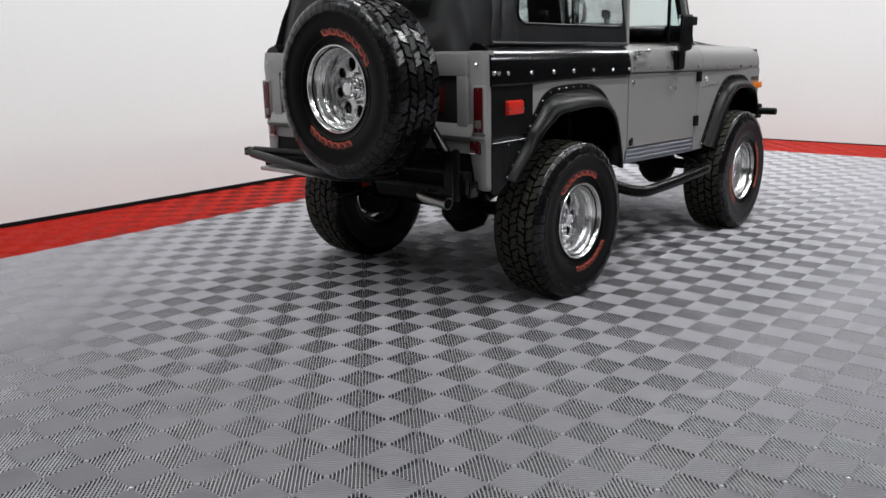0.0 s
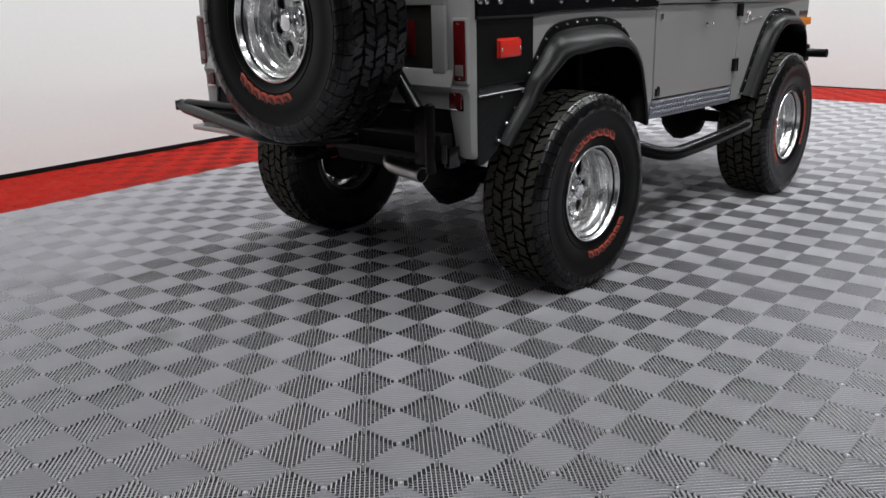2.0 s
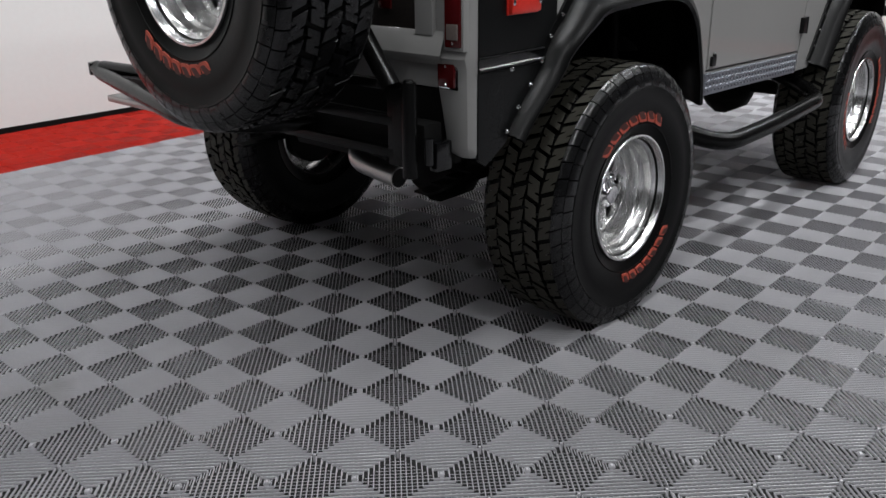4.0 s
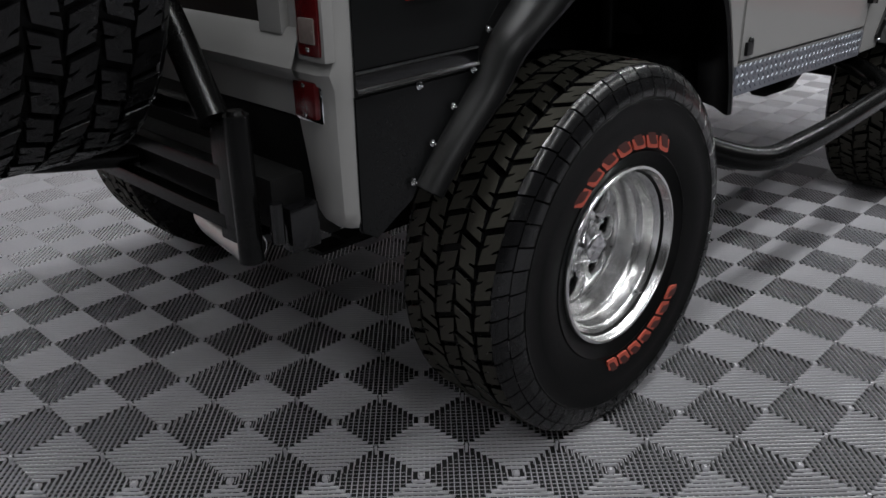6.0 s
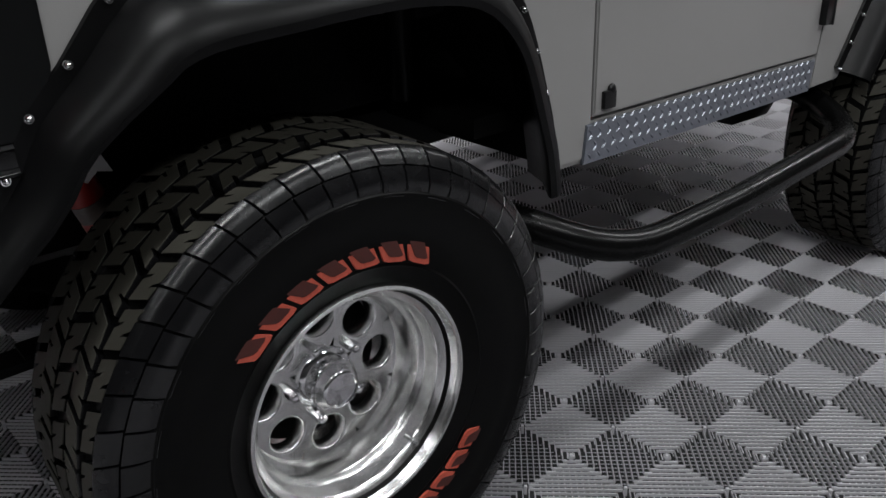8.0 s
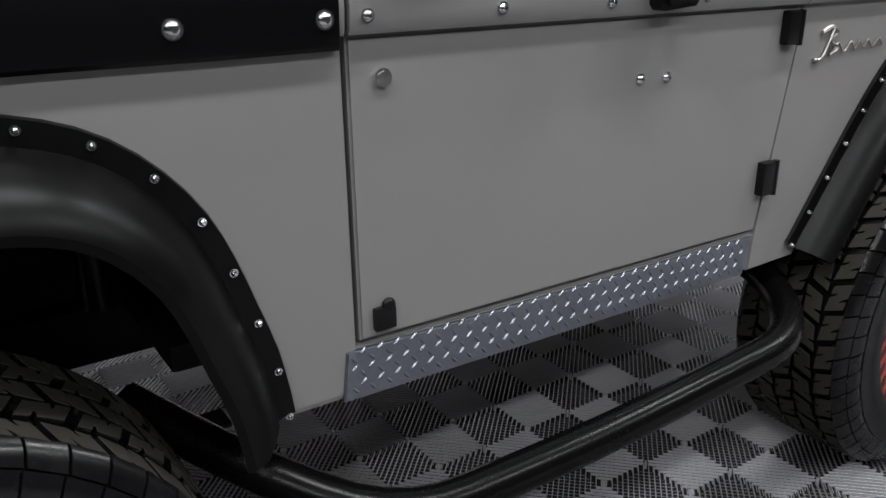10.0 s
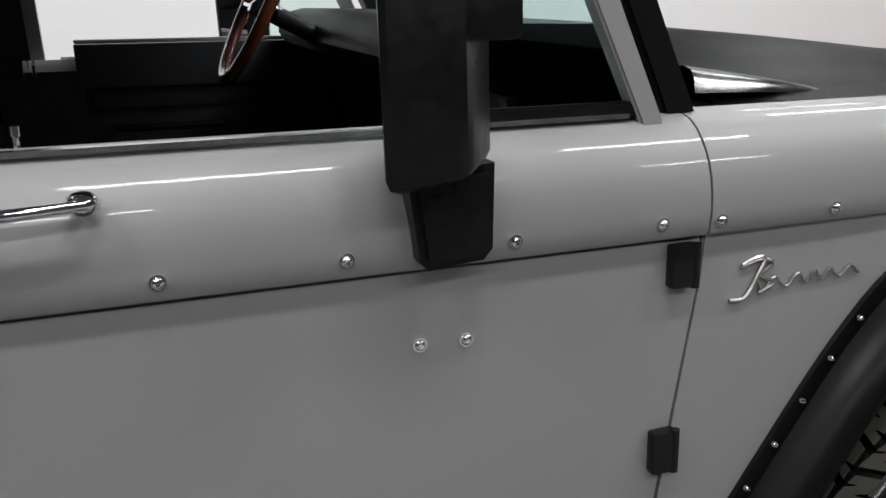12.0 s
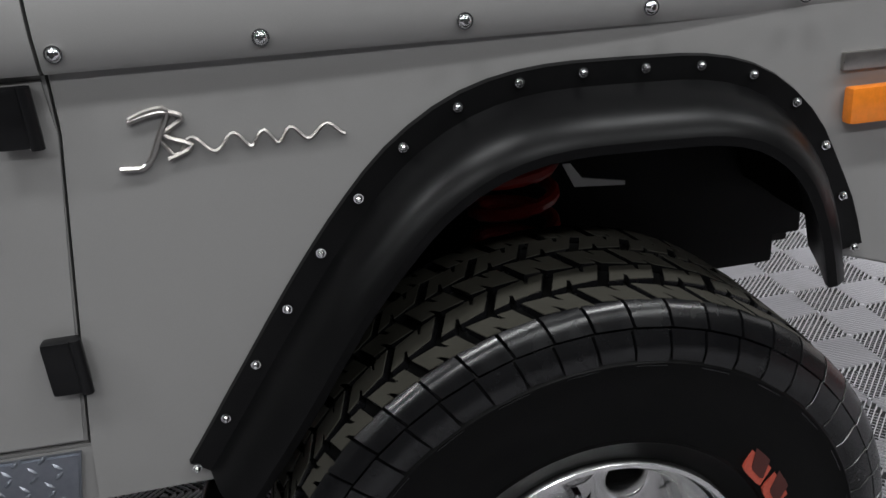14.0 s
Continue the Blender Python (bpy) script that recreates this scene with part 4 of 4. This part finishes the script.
# ---- soft top ----
def soft_top():
    TOPZ = 1.86
    for s in (-1, 1):
        bm = bmesh.new()
        # side cloth round the window
        x0, x1, z0, z1 = -0.37, 0.722 if s < 0 else 0.34, 1.437 if s < 0 else 1.345, 1.76
        X0, X1 = -0.645, 0.742 if s < 0 else 0.706

        def at(x, z, out=0.0):
            f = (z - 1.33) / (TOPZ - 1.33)
            sag = 0.005 * math.sin(x * 13 + z * 7) + 0.003 * math.sin(x * 29 - z * 23) + 0.026 * max(0, min(1, (-0.28 - x) / 0.2)) * math.sin(x * 34 - z * 20 + 2 * math.sin(z * 9))
            return (x + (0.18 * f * max(0, (-x - 0.37) / 0.28)), s * (0.800 + out - 0.07 * f + sag * (0.3 + f)), z)
        xs = [X0 + (x0 - X0) * i / 14 for i in range(15)] + [x0 + (x1 - x0) * i / 10 for i in range(1, 11)] + [x1 + (X1 - x1) * i / 2 for i in range(1, 3)]
        zs = [1.33 + (z0 - 1.33) * i / 5 for i in range(6)] + [z0 + (z1 - z0) * i / 12 for i in range(1, 13)] + [TOPZ]
        grid = [[bm.verts.new(at(x, z)) for x in xs] for z in zs]
        for i in range(len(zs) - 1):
            for j in range(len(xs) - 1):
                xm, zm = (xs[j] + xs[j + 1]) / 2, (zs[i] + zs[i + 1]) / 2
                if not (x0 < xm < x1 and z0 < zm < z1):
                    bm.faces.new((grid[i][j], grid[i][j + 1], grid[i + 1][j + 1], grid[i + 1][j]))
        # rounded window corners
        rim_line = []
        for cx, cz, a0 in ((x0, z0, 180), (x1, z0, 270), (x1, z1, 0), (x0, z1, 90)):
            mx, mz = cx + (0.062 if cx == x0 else -0.062), cz + (0.062 if cz == z0 else -0.062)
            arc = [(mx + 0.062 * math.cos(radians(a0 + 15 * k)), mz + 0.062 * math.sin(radians(a0 + 15 * k))) for k in range(7)]
            rim_line += arc
            for p, q in zip(arc, arc[1:]):
                bm.faces.new([bm.verts.new(at(*v)) for v in ((cx, cz), q, p)])
        rim_line.append(rim_line[0])
        bmesh.ops.solidify(bm, geom=list(bm.faces), thickness=0.006)
        name_ob = part("top_side_cloth", bm, VINYL, truck, "black vinyl soft top side with wrinkles", 60)
        bm = bmesh.new()
        g = [[bm.verts.new(at(x0 - 0.012 + (x1 - x0 + 0.024) * i / 8, z0 - 0.012 + (z1 - z0 + 0.024) * j / 4, -0.004)) for i in range(9)] for j in range(5)]
        for j in range(4):
            for i in range(8):
                bm.faces.new((g[j][i], g[j][i + 1], g[j + 1][i + 1], g[j + 1][i]))
        bmesh.ops.solidify(bm, geom=list(bm.faces), thickness=0.002)
        part("top_window", bm, CLEARVINYL, name_ob, "clear vinyl soft top side window", 60)
        bm = bmesh.new()
        tube(bm, [at(x, z, 0.004) for x, z in rim_line], 0.005, 8)
        part("window_piping", bm, SATIN, name_ob)
        bm = bmesh.new()
        tube(bm, [at(X0 + (X1 - X0) * i / 20, 1.338, 0.004) for i in range(21)], 0.008, 8)
        part("top_hem", bm, VINYL, name_ob)
    # back curtain, folding round the corners
    bm = bmesh.new()
    rows = []
    for j in range(15):
        f = j / 14
        z = 1.27 + (TOPZ - 1.27) * f
        row = []
        for i in range(49):
            y = (-1 + 2 * i / 48) * (0.795 - 0.075 * f)
            turn = max(0, (abs(y) - 0.60 + 0.05 * f) / 0.20)
            fold = 0.020 * math.sin(abs(y) * 46 + z * 21) * min(1, turn * 3) * (1 - min(1, turn)) + 0.004 * math.sin(i * 1.1 + j * 0.7)
            row.append((-0.705 + 0.19 * f + 0.105 * (1 - 0.5 * f) * turn ** 2 + fold, y, z))
        rows.append(row)
    loft(bm, rows)
    bmesh.ops.solidify(bm, geom=list(bm.faces), thickness=0.006)
    b = part("top_back_curtain", bm, VINYL, truck, "black vinyl soft top back curtain", 60)
    bm = bmesh.new()
    g = []
    for j in range(3):
        f = 0.25 + 0.55 * j / 2
        g.append([(-0.71 + 0.19 * f - 0.010, -0.46 + 0.92 * i / 6, 1.335 + (TOPZ - 1.335) * f) for i in range(7)])
    loft(bm, g)
    bmesh.ops.solidify(bm, geom=list(bm.faces), thickness=0.003)
    part("back_window", bm, CLEARVINYL, b, "clear vinyl rear window", 60)
    # roof
    bm = bmesh.new()
    rows = []
    for i in range(13):
        x = -0.52 + (1.44 + 0.52) * i / 12
        rows.append([(x, -0.735 + 1.47 * j / 10, TOPZ + 0.03 * math.sin(math.pi * j / 10) - 0.02 * abs(math.sin(i * 0.8))) for j in range(11)])
    loft(bm, rows)
    bmesh.ops.solidify(bm, geom=list(bm.faces), thickness=0.01)
    part("top_roof_cloth", bm, VINYL, truck, "black vinyl soft top roof", 60)


soft_top()

# ---- windscreen, cowl, hood ----
bm = bmesh.new()
for s in (-1, 1):
    prism(bm, [(1.672, 1.33), (1.725, 1.33), (1.495, 1.85), (1.440, 1.85)], s * 0.77, s * 0.70, 0.006)
prism(bm, [(1.44, 1.82), (1.51, 1.82), (1.495, 1.87), (1.43, 1.87)], -0.70, 0.70, 0.006)
prism(bm, [(1.672, 1.33), (1.725, 1.33), (1.692, 1.42), (1.638, 1.42)], -0.70, 0.70, 0.006)
ws = part("windscreen_frame", bm, SATIN, truck, "satin black windscreen frame")
bm = bmesh.new()
prism(bm, [(1.664, 1.415), (1.668, 1.415), (1.486, 1.83), (1.482, 1.83)], -0.70, 0.70)
g = part("windscreen_glass", bm, GLASS, ws, "clear windscreen glass")
g.visible_shadow = False
bm = bmesh.new()
for y in (-0.12, 0.22):
    tube(bm, [(1.74, y, 1.37), (1.70, y - 0.02, 1.43), (1.67, y - 0.10, 1.49)], 0.006, 8)
part("wiper_arms", bm, BLACK, ws)

bm = bmesh.new()
box(bm, (1.69, -0.74, 1.24), (1.83, 0.74, 1.333), 0.02)
part("cowl", bm, SATIN, truck, "black cowl below the windscreen")
# hood: nearly flat with a raised middle
bm = bmesh.new()
rows = []
for i in range(15):
    f = i / 14
    x = 1.80 + 1.0 * f
    row = []
    for j in range(-12, 13):
        y = 0.735 * j / 12
        a = abs(y)
        rise = 0.0
        if a < 0.56:
            rise = 0.092 * min(1, (0.56 - a) / 0.20) ** 0.8
        z = 1.345 - 0.015 * f + rise * (1 - 0.8 * f ** 1.2) - 0.02 * max(0, (a - 0.66) / 0.075) + 0.012 * (1 - (y / 0.735) ** 2)
        row.append((x, y, z))
    rows.append(row)
loft(bm, rows)
bmesh.ops.solidify(bm, geom=list(bm.faces), thickness=0.015)
hood = part("hood", bm, SATIN, truck, "satin black hood with a raised middle", 25)
for s in (-1, 1):
    bm = bmesh.new()
    rows = []
    for i in range(7):
        f = i / 6
        x, w, h = 1.755 + 0.30 * f, 0.085 * (1 - 0.75 * f), 0.055 * (1 - f) ** 0.8 + 0.001
        rows.append([(x + 0.03 * math.sin(math.pi * k / 6), s * 0.63 - w + 2 * w * k / 6, 1.335 + h * math.sin(math.pi * (0.12 + 0.76 * k / 6))) for k in range(7)])
    loft(bm, rows)
    part("cowl_vent", bm, BLACK, hood, "glossy black raised cowl vent")
# front panel and bumper
bm = bmesh.new()
box(bm, (2.74, -0.80, 0.80), (2.80, 0.80, 1.32), 0.02)
part("grille_panel", bm, SATIN, truck, "black front grille panel")
for s in (-1, 1):
    bm = bmesh.new()
    cyl(bm, (2.80, s * 0.55, 1.12), (2.83, s * 0.55, 1.12), 0.10, 0.095, 28)
    part("headlamp", bm, CHROME, truck)
bm = bmesh.new()
box(bm, (2.82, -0.80, 0.76), (2.91, 0.80, 0.88), 0.03)
cyl(bm, (2.845, -0.80, 0.822), (2.845, -0.93, 0.822), 0.028, 0.028, 16)
part("front_bumper", bm, SATIN, truck, "black front bumper")
bm = bmesh.new()
box(bm, (2.70, -0.42, 0.68), (2.95, 0.42, 0.74), 0.01)
part("front_crossmember", bm, DARK, truck)

# ---- mirrors ----
for s in (-1, 1):
    bm = bmesh.new()
    prism(bm, [(1.248, 1.297), (1.360, 1.306), (1.356, 1.196), (1.344, 1.182), (1.270, 1.176), (1.260, 1.186)], s * 0.888, s * 0.835, 0.010)
    M = part("door_mirror", bm, PLASTIC, truck, "black plastic door mirror on a door bracket")
    bm = bmesh.new()
    plan = [(1.212, 0.912), (1.210, 0.924), (1.216, 0.934), (1.282, 0.957), (1.297, 0.956), (1.308, 0.946), (1.346, 0.898), (1.356, 0.872), (1.350, 0.858), (1.300, 0.852)]
    cx, cy = 1.27, 0.90
    loft(bm, [[(cx + (x - cx) * k, s * (cy + (y - cy) * k), z + (x - 1.21) * 0.18 * (z < 1.4)) for x, y in plan]
              for z, k in ((1.287, 0.80), (1.291, 0.92), (1.302, 1.0), (1.40, 1.0), (1.506, 1.0), (1.518, 0.94), (1.522, 0.85))], True, True)
    box(bm, (1.270, s * 0.925 - 0.030, 1.456), (1.366, s * 0.925 + 0.030, 1.512), 0.012)
    part("housing", bm, PLASTIC, M, "", 35)
    bm = bmesh.new()
    loft(bm, [[(x, s * y, z) for x, y in ((1.220, 0.910), (1.290, 0.8625), (1.2878, 0.8592), (1.2178, 0.9067))] for z in (1.325, 1.498)], True, True)
    part("mirror_glass", bm, MIRROR, M, "silvered mirror glass")
    bolts(truck, [(1.243, s * 0.848, 1.290)], 0.010, s)

# ---- cabin ----
bm = bmesh.new()
rows = []
for y in (-0.72, -0.3, 0.3, 0.72):
    rows.append([(x, y, z) for x, z in ((1.67, 1.41), (1.61, 1.462), (1.43, 1.466), (1.385, 1.454), (1.362, 1.430), (1.358, 1.400), (1.376, 1.372), (1.455, 1.362), (1.505, 1.15), (1.62, 1.05))])
loft(bm, rows)
bmesh.ops.solidify(bm, geom=list(bm.faces), thickness=0.01)
dash = part("dashboard", bm, TRIMVINYL, truck, "black padded dashboard")
bm = bmesh.new()
prism(bm, [(1.442, 1.360), (1.452, 1.362), (1.500, 1.15), (1.490, 1.148)], -0.70, -0.26, 0.002)
part("dash_panel", bm, PANEL, dash, "brushed metal dash panel")
for k, mat in enumerate((REDMARK, GREENK, BLUEK)):
    bm = bmesh.new()
    y = -0.312 - 0.033 * k
    cyl(bm, (1.468, y, 1.292), (1.440, y, 1.288), 0.009, 0.009, 12)
    cyl(bm, (1.440, y, 1.288), (1.414, y, 1.284), 0.013, 0.016, 14)
    part("control_knob", bm, mat, dash)
for k in range(4):
    bm = bmesh.new()
    y = -0.275 - 0.047 * k
    cyl(bm, (1.468, y, 1.322), (1.428, y, 1.316), 0.016, 0.015, 16)
    ball(bm, (1.424, y, 1.315), 0.0195)
    part("chrome_knob", bm, CHROME, dash, "chrome dash knob")
# steering wheel
SW = pose(1.238, 0.22, 1.480, 0, -62, 0)
bm = bmesh.new()
pts = [SW @ Vector((0.185 * math.cos(a), 0.185 * math.sin(a), 0)) for a in (2 * math.pi * k / 40 for k in range(41))]
tube(bm, pts, 0.014, 10, False)
sw = part("steering_wheel", bm, WOOD, truck, "wood-rimmed steering wheel with metal spokes")
bm = bmesh.new()
for a in (radians(90), radians(-30), radians(210)):
    p = [SW @ Vector((0.03 * math.cos(a), 0.03 * math.sin(a), -0.03)), SW @ Vector((0.178 * math.cos(a), 0.178 * math.sin(a), 0))]
    tube(bm, p, 0.011, 8)
ball(bm, SW @ Vector((0, 0, -0.02)), 0.04, (1, 1, 0.7))
part("spokes", bm, CHROME, sw)
rod("steering_column", [tuple(SW @ Vector((0, 0, -0.03))), (1.58, 0.22, 1.30)], 0.022, DARK)
# panels added to close the bright gaps behind the doors
for s in (-1, 1):
    bm = bmesh.new()
    box(bm, (0.62, s * 0.742 - 0.008, 0.80), (0.83, s * 0.742 + 0.008, 1.325), 0.004)
    part("door_jamb", bm, TRIMVINYL, truck, "black panel added to cover the gap behind the door opening")
# seats, roll bar
for y in (-0.38, 0.38):
    bm = bmesh.new()
    box(bm, (0.55, y - 0.26, 0.80), (1.05, y + 0.26, 1.00), 0.05)
    s_ = part("seat", bm, TRIMVINYL, truck, "black bucket seat")
    bm = bmesh.new()
    box(bm, (-0.06, -0.25, 0.0), (0.06, 0.25, 0.50), 0.05, pose(0.50, y, 0.93, 0, -10, 0))
    box(bm, (-0.045, -0.16, 0.49), (0.045, 0.16, 0.70), 0.04, pose(0.50, y, 0.93, 0, -10, 0))
    part("seat_back", bm, TRIMVINYL, s_)
rod("roll_bar", [(0.40, -0.62, 0.80), (0.40, -0.62, 1.72), (0.40, 0.62, 1.72), (0.40, 0.62, 0.80)], 0.025, SATIN, "black roll bar", 14, 0.15)
for s in (-1, 1):
    bm = bmesh.new()
    tube(bm, [(0.834, s * 0.74, 1.28), (0.834, s * 0.74, 1.352)], 0.0045, 8)
    cyl(bm, (0.834, s * 0.74, 1.352), (0.834, s * 0.74, 1.364), 0.0065, 0.0065, 12)
    part("lock_pin", bm, CHROME, truck, "chrome door lock pin")
bm = bmesh.new()
cyl(bm, (1.50, 0.02, 1.460), (1.50, 0.02, 1.50), 0.014)
cyl(bm, (1.48, 0.02, 1.525), (1.53, 0.02, 1.525), 0.034, 0.034, 20)
part("dash_gauge", bm, BLACK, truck, "round black gauge on the dashboard")
bm = bmesh.new()
cyl(bm, (1.35, -0.12, 0.78), (1.22, -0.12, 1.12), 0.012, 0.010)
ball(bm, (1.22, -0.12, 1.13), 0.024)
part("gear_lever", bm, SATIN, truck)

# ---- warp the body to fit the camera's view ----
LOOSE = {"rear_wheel", "front_wheel", "spare_wheel", "rear_axle", "front_axle", "differential", "side_step", "leaf_spring", "shock_absorber", "shock_label", "loose_tag", "exhaust_pipe", "pipe_bore", "front_bumper",
         "rear_bumper_bar", "rear_bumper_end", "bumper_beam", "tow_plate", "carrier_post", "carrier_bar", "carrier_brace", "carrier_mount", "latch_box", "frame_rail", "fuel_tank"}
STIFF = {"corner_post", "tail_lamp", "lower_reflector", "tailgate", "tailgate_surround", "rear_ledge", "rear_crossmember", "rear_valance"}


warped = set()


def warp_body(ob, upright=False):
    kind = ob.name.split(".")[0]
    if kind in LOOSE:
        return
    upright = upright or kind in STIFF
    if kind == "bolt":
        ob.location = warp(ob.location, upright)
    elif ob.type == "MESH" and ob.data.name not in warped:
        warped.add(ob.data.name)
        for v in ob.data.vertices:
            v.co = warp(v.co, upright)
    for c in ob.children:
        warp_body(c, upright)


bpy.context.view_layer.update()
warp_body(truck)

# ---- floor tiles: ribs set corner-wise in each quarter ----
RIBS = 16
RIB_FACES = 4 * RIBS * 11


def tile_arrays():
    """Vertices and faces of one tile's ribs, its corner at the origin."""
    vs, fs, quarters = [], [], []
    q = TILE / 2
    diag = q * math.sqrt(2)
    n = RIBS
    pitch = diag / n
    w = pitch * 0.082
    top, low = 0.0, -0.022
    c = math.sqrt(0.5)
    for i in range(2):
        for j in range(2):
            even = (i + j) % 2 == 0
            # the diagonal that joins two nodes
            o = Vector((i * q, j * q)) if even else Vector((i * q, (j + 1) * q))
            d = Vector((c, c)) if even else Vector((c, -c))
            t = Vector((-d.y, d.x))
            quarters.append((o, d, t))
            for k in range(n):
                s = (k + 0.5) * pitch
                h0 = min(s - w, diag - s + w) - 0.0012
                h1 = min(s + w, diag - s - w) - 0.0012
                h0, h1 = max(h0, 0.0015), max(h1, 0.0015)
                b = len(vs)
                # ribs end above the slab, their depth set for contrast from the camera
                prof = ((top - 0.0071, 1.0), (top - 0.0036, 1.0), (top - 0.0016, 0.84), (top - 0.0005, 0.50), (top, 0.14))
                for e, h in ((-1, h0), (1, h1)):
                    for g in (-1, 1):
                        for z, k2 in prof:
                            p = o + d * (s + e * w * k2) + t * (g * h)
                            vs.append((p.x, p.y, z))

                def at(e, g, l):
                    return b + e * 10 + g * 5 + l
                for l in range(4):
                    fs.append((at(0, 0, l), at(0, 1, l), at(0, 1, l + 1), at(0, 0, l + 1)))
                    fs.append((at(1, 1, l), at(1, 0, l), at(1, 0, l + 1), at(1, 1, l + 1)))
                fs.append((at(0, 0, 4), at(0, 1, 4), at(1, 1, 4), at(1, 0, 4)))
                for g in (0, 1):
                    fs.append((at(0, g, 1), at(1, g, 1), at(1, g, 3), at(0, g, 3)))
    assert len(fs) == RIB_FACES
    for o, d, t in quarters:
        # low cross bars near the slab, clear of the ribs above
        for k in range(n):
            g = (k + 0.5) * pitch - diag / 2
            reach = diag / 2 - abs(g) - 0.003
            if reach < 0.004:
                continue
            b = len(vs)
            m = o + d * (diag / 2)
            for e, f in ((-1, -1), (1, -1), (1, 1), (-1, 1)):
                p = m + d * (e * reach) + t * (g + f * 0.0010)
                vs.append((p.x, p.y, -0.0205))
            fs.append((b, b + 1, b + 2, b + 3))
    # small posts at the nodes
    for x, y in ((q, q), (0, 0), (q, 0), (0, q)):
        b = len(vs)
        r = 0.0045
        for z in (low, top):
            vs += [(x - r, y, z), (x, y - r, z), (x + r, y, z), (x, y + r, z)]
        fs += [(b + 4, b + 5, b + 6, b + 7)] + [(b + k, b + (k + 1) % 4, b + 4 + (k + 1) % 4, b + 4 + k) for k in range(4)]
    return np.array(vs), np.array(fs)


def tile_mesh(name, places, material):
    v, f = tile_arrays()
    allv = np.concatenate([v + (x, y, 0) for x, y in places])
    allf = np.concatenate([f + k * len(v) for k in range(len(places))])
    me = bpy.data.meshes.new(name)
    me.from_pydata(allv.tolist(), [], allf.tolist())
    me.materials.append(material)
    per = [False] * 2 + [True] * 7 + [False] * 2
    smooth = np.zeros(len(f), dtype=bool)
    smooth[:RIB_FACES] = np.tile(per, RIB_FACES // 11)
    me.polygons.foreach_set("use_smooth", np.tile(smooth, len(places)))
    return me


grey, red, near = [], [], []
for i in range(math.floor((NEAR_U - U0) / TILE), math.ceil((WALL_U - U0) / TILE)):
    for j in range(math.floor((NEAR_V - V0) / TILE), math.ceil((WALL_V - V0) / TILE)):
        u, v = U0 + i * TILE, V0 + j * TILE
        if u < -4.5 or v < -4.5:
            continue
        if u + 0.02 > RED_U or v + 0.02 > RED_V:
            red.append((u, v))
        elif -2.4 < u < 2.9 and -2.6 < v < -0.35:
            near.append((u, v))
        else:
            grey.append((u, v))
near.sort(key=lambda p: abs(p[0] * 0.4) + abs(p[1] + 1.2))
grey += near[300:]
near = near[:300]

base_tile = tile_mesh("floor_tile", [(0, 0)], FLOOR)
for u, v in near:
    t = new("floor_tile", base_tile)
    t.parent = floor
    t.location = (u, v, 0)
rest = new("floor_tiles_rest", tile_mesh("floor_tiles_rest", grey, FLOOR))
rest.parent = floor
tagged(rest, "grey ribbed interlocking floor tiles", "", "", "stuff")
border = new("floor_tiles_border", tile_mesh("floor_tiles_border", red, REDFLOOR))
border.parent = floor
tagged(border, "red ribbed floor tiles along the walls", "", "", "stuff")
